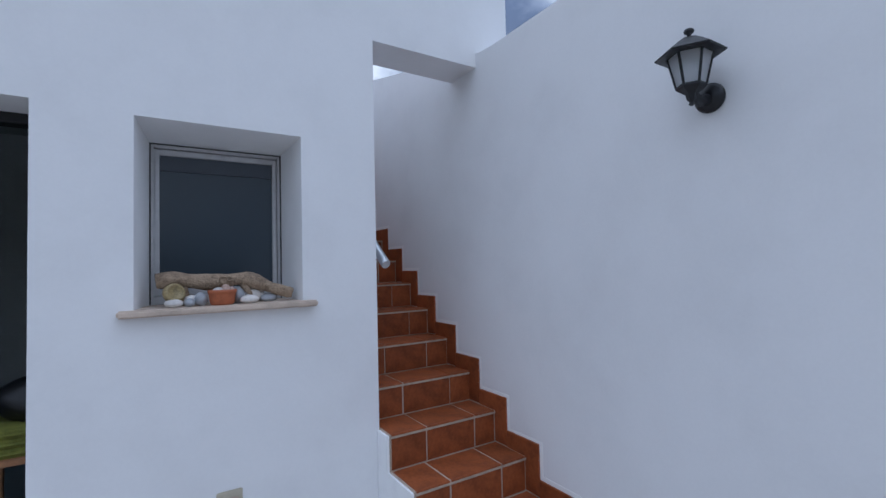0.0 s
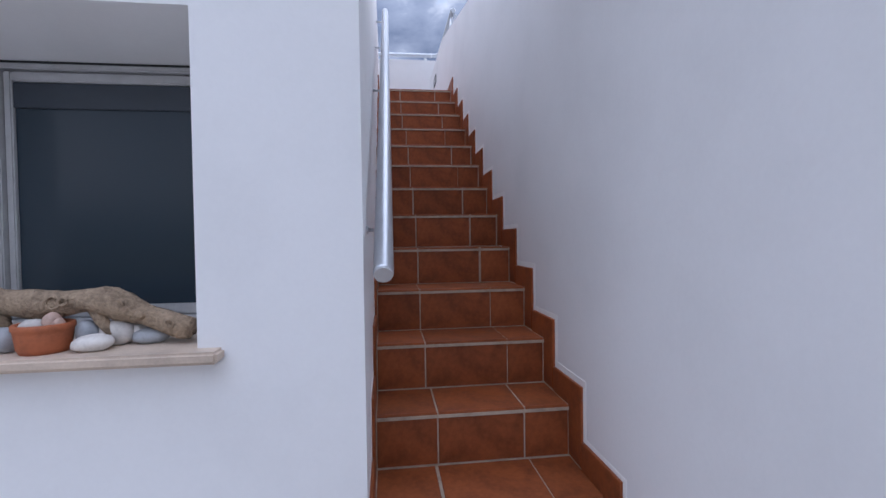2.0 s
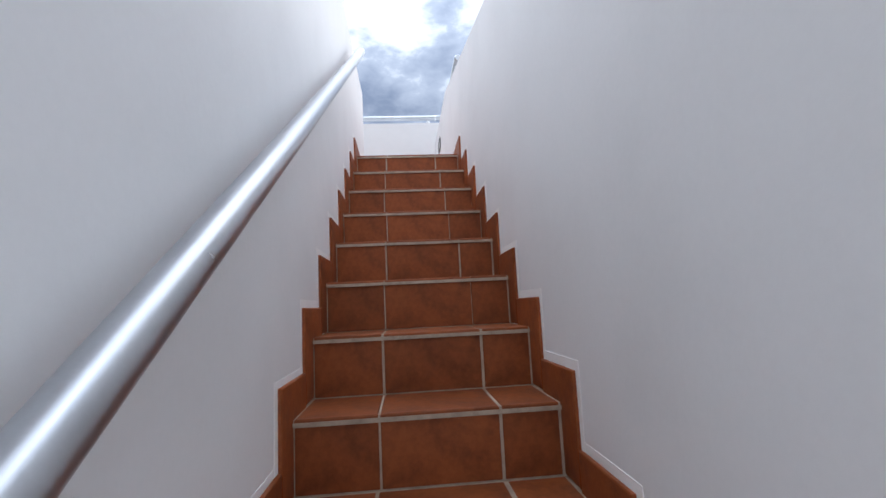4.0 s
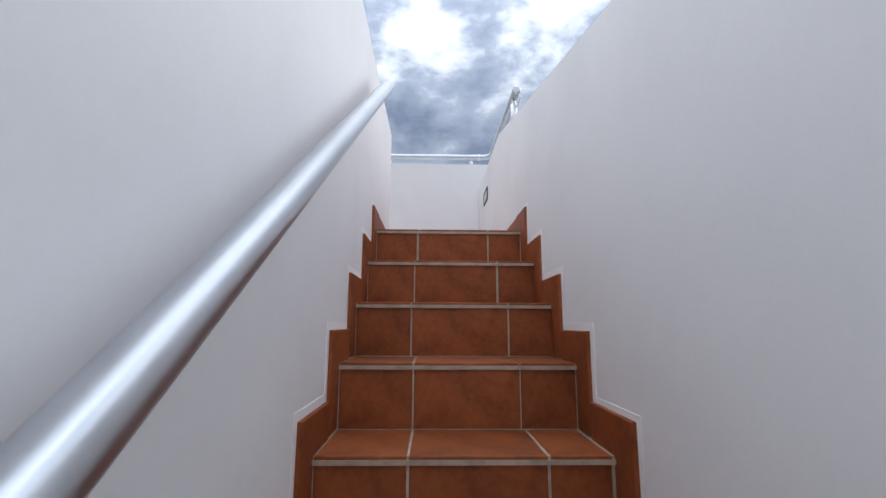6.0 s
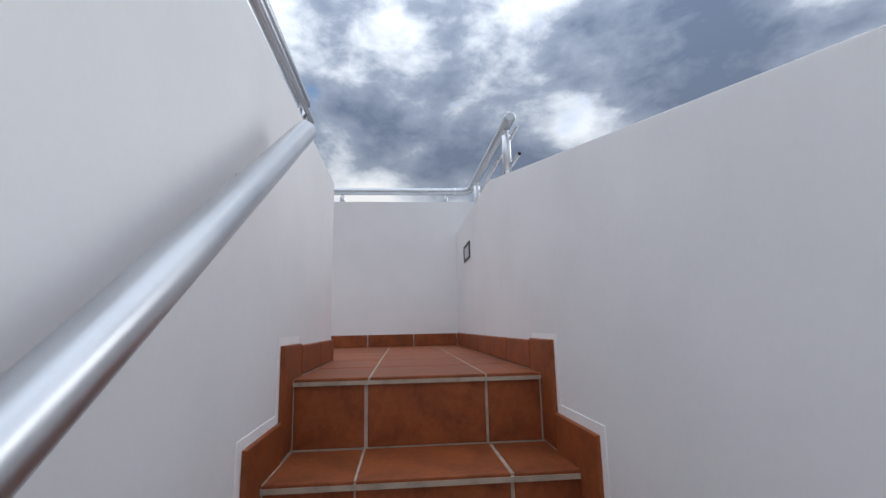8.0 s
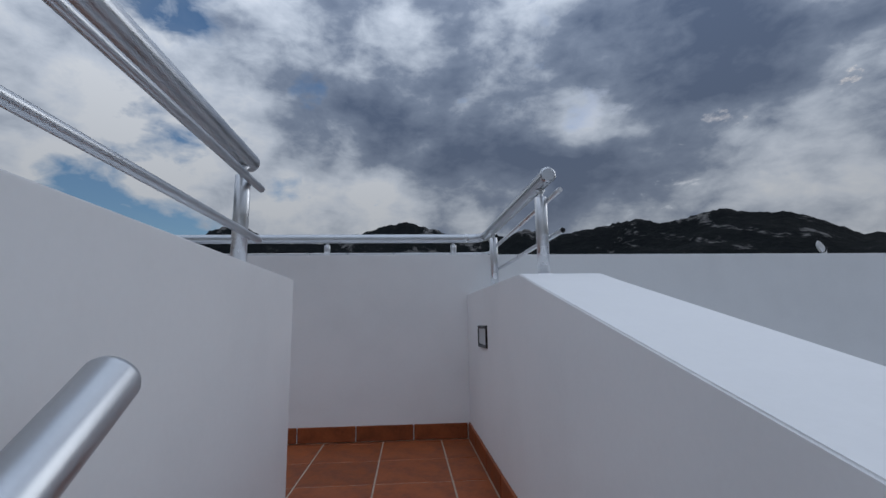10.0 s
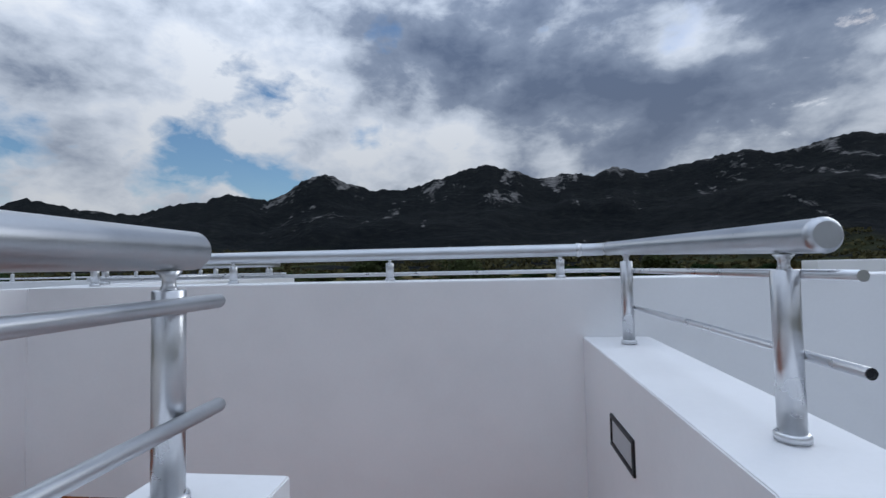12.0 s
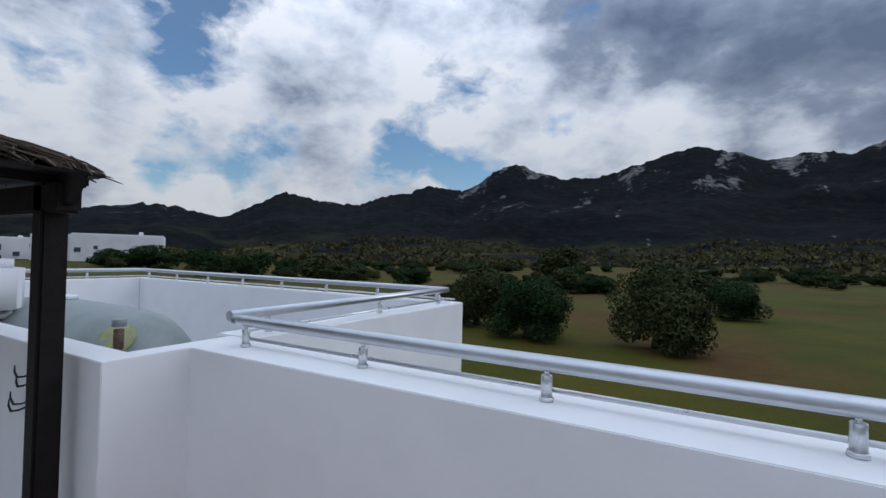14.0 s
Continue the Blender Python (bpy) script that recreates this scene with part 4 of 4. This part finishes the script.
# ---------- far houses ----------
def far_house(x, y, w, d, h, storeys, rot, seed):
    rg = random.Random(seed)
    t = thing("house", (x, y, -0.1), "white flat-roofed house in the far field", "house", "far white houses")
    part("wall", soft_box(-w / 2, w / 2, -d / 2, d / 2, 0, h, 0.05, 1), FARWALL, t)
    part("roof", soft_box(-w / 2 + 0.3, w / 2 - 0.3, -d / 2 + 0.3, d / 2 - 0.3, h + 0.004, h + 0.35, 0.05, 1), FARWALL, t)
    part("chimney", soft_box(w * 0.2, w * 0.2 + 1.2, -0.6, 0.6, h + 0.35, h + 1.5, 0.05, 1), FARWALL, t)
    n = max(2, int(w / 4))
    for s in range(storeys):
        for i in range(n):
            if rg.random() < 0.5:
                continue
            cx, cz = -w / 2 + (i + 0.5) * w / n + rg.uniform(-0.4, 0.4), s * 3.0 + (1.1 if rg.random() < 0.7 else 0.1)
            ww, hh = rg.choice(((1.2, 1.2), (1.0, 2.0), (1.8, 1.5)))
            win_o = part("window", soft_box(cx - ww / 2, cx + ww / 2, -d / 2 - 0.03, -d / 2 + 0.1, cz, cz + hh, 0.02, 1), FARWIN, t)
            part("sill", soft_box(cx - ww / 2 - 0.1, cx + ww / 2 + 0.1, -d / 2 - 0.15, -d / 2 - 0.005, cz - 0.12, cz - 0.01, 0.02, 1), FARWALL, win_o)
    t.rotation_euler = (0, 0, radians(rot))


far_house(-176, 84, 26, 12, 9.0, 3, 58, 1)
far_house(-190, 70, 10, 10, 8.6, 2, 60, 2)
far_house(-209, 72, 22, 10, 7.4, 2, 62, 3)
far_house(-232, 70, 20, 12, 7.2, 2, 60, 4)
far_house(-262, 86, 26, 12, 7.0, 2, 66, 5)
far_house(-296, 80, 24, 12, 7.4, 2, 70, 6)


# ---------- trees and scrub ----------
def crown_mesh(seed, mat, leaves, leaf=0.12, lobes=11):
    """Unit crown (about 1 wide, 1 high) of many small leaf blades gathered in uneven lobes."""
    rg = random.Random(seed)
    cs = []
    for _ in range(lobes):
        a, q = rg.uniform(0, 2 * math.pi), rg.uniform(0.05, 0.33)
        cs.append((Vector((q * math.cos(a), q * math.sin(a), rg.uniform(0.22, 0.78) - q * 0.35)), rg.uniform(0.15, 0.27)))
    verts, faces = [], []
    for _ in range(leaves):
        c, s = rg.choice(cs)
        n = Vector((rg.gauss(0, 1), rg.gauss(0, 1), rg.gauss(0, 1))).normalized()
        p = c + n * s * (0.55 + 0.5 * rg.random() ** 0.6)
        p.z = max(p.z, 0.02)
        a = (n + Vector((rg.gauss(0, 0.6), rg.gauss(0, 0.6), rg.gauss(0, 0.6)))).normalized()
        b = a.orthogonal().normalized()
        b.rotate(Matrix.Rotation(rg.uniform(0, 6.28), 3, a))
        c2 = a.cross(b)
        l, w = leaf * rg.uniform(0.25, 0.55), leaf * rg.uniform(0.12, 0.26)
        i = len(verts)
        verts += [p - b * l, p + c2 * w + a * w * 0.3, p + b * l, p - c2 * w + a * w * 0.3]
        faces.append((i, i + 1, i + 2, i + 3))
    me = bpy.data.meshes.new("crown")
    me.from_pydata([tuple(v) for v in verts], [], faces)
    me.materials.append(mat)
    return me


def trunk_mesh(seed):
    rg = random.Random(seed)
    bm = bmesh.new()
    tube(bm, [(0, 0, -0.02), (0.01, 0.0, 0.1), (-0.01, 0.01, 0.22), (0.0, 0.0, 0.36)], [0.045, 0.034, 0.028, 0.018], 9)
    for i in range(6):
        a = i * 1.05 + rg.uniform(-0.3, 0.3)
        e = Vector((math.cos(a) * rg.uniform(0.18, 0.3), math.sin(a) * rg.uniform(0.18, 0.3), rg.uniform(0.42, 0.72)))
        tube(bm, [(0, 0, 0.16 + 0.03 * i), e * 0.5 + Vector((0, 0, 0.12)), e], [0.018, 0.011, 0.004], 6)
    return mesh_from(bm, "trunk", BARK, True)


TRUNKS = [trunk_mesh(s) for s in (1, 2)]
CROWNS = [crown_mesh(11, LEAF_DARK, 16000, 0.055, 20), crown_mesh(12, LEAF, 15000, 0.055, 20), crown_mesh(13, LEAF_DARK, 3500, 0.11, 11), crown_mesh(14, LEAF, 3500, 0.11, 13)]


def tree(x, y, w, h, crown, seed, label, group=""):
    rg = random.Random(seed)
    t = thing("tree", (x, y, noise.noise((x * 0.012, y * 0.012, 5)) * 0.5 - 0.1), label, "tree", group)
    for nm, me in (("trunk", TRUNKS[seed % 2]), ("crown", CROWNS[crown])):
        o = new(nm, me)
        o.parent = t
    t.scale = (w, w * rg.uniform(0.85, 1.1), h)
    t.rotation_euler = (0, 0, rg.uniform(0, 6.28))
    return t


tree(-1.6, 27.5, 6.4, 5.6, 1, 1, "tall dark olive tree standing alone in the field")
tree(-8.4, 26.3, 5.2, 3.7, 0, 2, "dense rounded dark-green carob bush in the field")
tree(-12.8, 29.0, 6.2, 4.6, 1, 3, "loose olive bush beside the rounded carob")
tree(16.4, 34.0, 6.0, 3.3, 0, 4, "low dark bush on the open field")
tree(3.0, 46.0, 5.6, 3.3, 0, 5, "dark bush behind the tall olive tree")
tree(26.0, 77.0, 9.5, 6.0, 3, 6, "round olive bush at the field edge")
tree(-28.0, 107.0, 15.0, 8.5, 3, 7, "broad olive tree far in the field")
tree(-82.0, 54.0, 9.0, 5.0, 2, 8, "dark bush near the neighbouring roofs")
tree(-66.0, 52.0, 8.0, 5.0, 2, 9, "dark bush near the neighbouring roofs")
tree(-56.0, 58.0, 8.0, 4.6, 3, 10, "loose bush near the neighbouring roofs")
tree(-120.0, 64.0, 14.0, 6.5, 2, 11, "dark trees in front of the white houses")
tree(-133.0, 62.0, 12.0, 5.0, 2, 12, "dark trees in front of the white houses")
tree(-118.0, 78.0, 8.0, 6.0, 2, 13, "dark trees in front of the white houses")
rg = random.Random(77)
made = 0
while made < 150:
    az, r = rg.uniform(-66, 48), 60 + 130 * rg.random() ** 0.7
    x, y = r * math.sin(radians(az)), r * math.cos(radians(az))
    if noise.noise((x * 0.02, y * 0.02, 9)) + (r - 60) / 130 * 0.55 < 0.22:
        continue
    s = rg.uniform(2.8, 6.5)
    tree(x, y, s * 1.25, s * rg.uniform(0.5, 0.72), rg.choice((2, 3, 3)), 20 + made, "dusky green scrub bush in the far field", "scrub bushes in the field")
    made += 1

# scrub and woods farther off, uncountable
def far_scrub():
    rg = random.Random(5)
    verts, faces = [], []
    n = 0
    while n < 3600:
        az, r = rg.uniform(-75, 60), 150 + 480 * rg.random() ** 0.8
        x, y = r * math.sin(radians(az)), r * math.cos(radians(az))
        if noise.noise((x * 0.012, y * 0.012, 9)) + (r - 150) / 300 * 0.7 < 0.33:
            continue
        z, s = mountain_height(az, r) - 0.5, rg.uniform(1.8, 5.0)
        for _ in range(12):
            c = Vector((x + rg.gauss(0, s * 0.42), y + rg.gauss(0, s * 0.42), z + s * rg.uniform(0.1, 0.75)))
            a = Vector((rg.gauss(0, 1), rg.gauss(0, 1), rg.gauss(0, 1))).normalized()
            b = a.orthogonal().normalized() * s * rg.uniform(0.2, 0.42)
            d2 = a.cross(b)
            i = len(verts)
            verts += [tuple(c - b), tuple(c + d2), tuple(c + b + a * s * 0.1), tuple(c - d2)]
            faces.append((i, i + 1, i + 2, i + 3))
        n += 1
    me = bpy.data.meshes.new("far_scrub")
    me.from_pydata(verts, [], faces)
    me.materials.append(SCRUB)
    tagged(new("far_scrub", me), "dusky scrub and open woods below the mountains", "scrub", "", "stuff")


far_scrub()


# ---------- stair tiles ----------
TILES = {}


def tile_mesh(sx, sy, sz, c=0.0025):
    """Flat tile with chamfered upper edges, its lower corner at the origin, thickness along z."""
    key = tuple(round(v, 4) for v in (sx, sy, sz))
    if key not in TILES:
        bm = bmesh.new()
        a = [bm.verts.new(p) for p in ((0, 0, 0), (sx, 0, 0), (sx, sy, 0), (0, sy, 0))]
        b = [bm.verts.new((v.co.x, v.co.y, sz - c)) for v in a]
        t = [bm.verts.new((c if v.co.x == 0 else sx - c, c if v.co.y == 0 else sy - c, sz)) for v in a]
        bm.faces.new(a[::-1])
        bm.faces.new(t)
        for lo, hi in ((a, b), (b, t)):
            for i in range(4):
                bm.faces.new((lo[i], lo[(i + 1) % 4], hi[(i + 1) % 4], hi[i]))
        TILES[key] = mesh_from(bm, "tile", TILE)
    return TILES[key]


def lay(name, me, parent, m):
    o = new(name, me)
    o.parent = parent
    o.matrix_basis = m
    return o


stairs = thing("staircase", (0, 0, 0), "steep terracotta-tiled stairs between white walls", "stairs")
for k in range(STEPS):
    y, z = -k * TREAD, LAND - k * RISE
    bm = bmesh.new()
    box(bm, 0.0015, WIDTH - 0.0015, y + 0.0065, y + 0.0055 + (TREAD if k else 0.006), max(YARD, z - 0.7), z - 0.0022)
    part("step", bm, GROUT, stairs, "concrete step with pale grout joints")
bm = bmesh.new()
for k in (15, 14, 13):
    box(bm, -0.012, 0.001, -k * TREAD + 0.002, FRONT - 0.002, LAND - (k + 1) * RISE - 0.003, LAND - k * RISE - 0.004)
part("cheek", bm, FRESH, stairs, "white plastered side of the lowest steps")
G = 0.0065
rg = random.Random(3)
for k in range(STEPS):
    y, z = -k * TREAD, LAND - k * RISE
    j1, j2 = 0.222 + rg.uniform(-0.012, 0.012), 0.556 + rg.uniform(-0.010, 0.010)
    xs = ((0.012, j1), (j1, j2), (j2, WIDTH - 0.012))
    for a, b in xs:
        # riser, then tread with a small lip
        m = Matrix.Translation((a + G / 2, y + 0.014, z - RISE + 0.002)) @ Matrix.Rotation(radians(90), 4, "X")
        lay("riser_tile", tile_mesh(round(b - a, 2) - G, RISE - 0.021, 0.010), stairs, m)
        if k:
            m = pose(a + G / 2, y, z - 0.010 + rg.uniform(-0.0006, 0.0006), rg.uniform(-0.12, 0.12), rg.uniform(-0.12, 0.12), 0)
            lay("tread_tile", tile_mesh(round(b - a, 2) - G, TREAD - 0.002, 0.010), stairs, m)
    # pale edge strip under each lip
    bm = bmesh.new()
    box(bm, 0.012, WIDTH - 0.012, y - 0.0025, y + 0.010, z - 0.0200, z - 0.0085)
    part("edge_strip", bm, GROUT, stairs)
    # stepped skirting with a fresh painted border
    for side in (0, 1):
        if side == 0 and y - 0.10 < FRONT - 0.2:
            continue
        ya = y - 0.10
        yb = ya + TREAD - 0.003
        if side == 0:
            ya = max(ya, FRONT - 0.012)
        if k == 0:
            yb = 0.11
        if yb - ya < 0.03:
            continue
        m = Matrix(((0, 0, 1, 0), (1, 0, 0, 0), (0, 1, 0, 0), (0, 0, 0, 1)))
        if side:
            m = Matrix(((0, 0, -1, 0), (1, 0, 0, 0), (0, 1, 0, 0), (0, 0, 0, 1)))
        zb = max(z - RISE + 0.002, YARD)
        lay("skirting_tile", tile_mesh(yb - ya, z + 0.095 - zb, 0.011), stairs,
            Matrix.Translation((0.001 if side == 0 else WIDTH - 0.001, ya, zb)) @ m)
        bm = bmesh.new()
        proud = 0.0012 + 0.0009 * (k % 2)
        x0, x1 = (-0.002, proud) if side == 0 else (WIDTH - proud, WIDTH + 0.002)
        yc = ya - (0.018 + rg.uniform(0, 0.012)) if not (side == 0 and k >= 12) else ya
        box(bm, x0, x1, yc, yb, max(zb - 0.02, YARD), z + 0.095 + 0.015 + rg.uniform(0, 0.012))
        part("painted_border", bm, FRESH, stairs, "fresh white paint border")

# landing tiles and skirting
landing = thing("landing_tiles", (0, 0, LAND), "terracotta floor tiles on the stair landing", "floor tiles")
rowy = [-0.0 + 0.333 * i for i in range(7)]
for i, y0 in enumerate(rowy):
    y1 = min(y0 + 0.333, BACK - 0.012)
    if y1 - y0 < 0.02:
        continue
    xs = [0.012, 0.222, 0.556, WIDTH - 0.012]
    if y0 > 0.6:
        xs = [-1.93 + 0.0, -1.78, -1.446, -1.112, -0.778, -0.444, -0.112, 0.222, 0.556, WIDTH - 0.012]
    for a, b in zip(xs, xs[1:]):
        if a < 0 and y0 < 0.76:
            lay("floor_tile", tile_mesh(b - a - G, y1 - 0.762 - G, 0.010), landing, pose(a + G / 2, 0.762 + G / 2, -0.010))
            if b > 0:
                lay("floor_tile", tile_mesh(b - 0.012 - G, 0.762 - y0 - G, 0.010), landing, pose(0.012 + G / 2, y0 + G / 2, -0.010))
            continue
        lay("floor_tile", tile_mesh(b - a - G, y1 - y0 - G, 0.010), landing, pose(a + G / 2, y0 + (G / 2 if i else -0.002), -0.010))
sk = thing("skirting", (0, 0, LAND), "terracotta skirting tiles round the landing", "skirting", "", "structure")
x = -1.93
while x < WIDTH - 0.05:
    w = min(0.33, WIDTH - 0.013 - x)
    m = Matrix(((1, 0, 0, 0), (0, 0, -1, 0), (0, 1, 0, 0), (0, 0, 0, 1)))
    lay("skirting_tile", tile_mesh(w - 0.004, 0.085, 0.010), sk, Matrix.Translation((x, BACK - 0.001, 0.001)) @ m)
    x += 0.333
for y0, y1 in ((0.113, 0.44), (0.443, 0.77), (0.773, 1.10), (1.103, 1.43), (1.433, 1.76), (1.763, BACK - 0.013)):
    lay("skirting_tile", tile_mesh(y1 - y0, 0.088, 0.011), sk,
        Matrix.Translation((WIDTH - 0.001, y0, 0.001)) @ Matrix(((0, 0, -1, 0), (1, 0, 0, 0), (0, 1, 0, 0), (0, 0, 0, 1))))
    if y1 < 0.78:
        lay("skirting_tile", tile_mesh(min(y1, 0.755) - y0, 0.088, 0.011), sk,
            Matrix.Translation((0.001, y0, 0.001)) @ Matrix(((0, 0, 1, 0), (1, 0, 0, 0), (0, 1, 0, 0), (0, 0, 0, 1))))
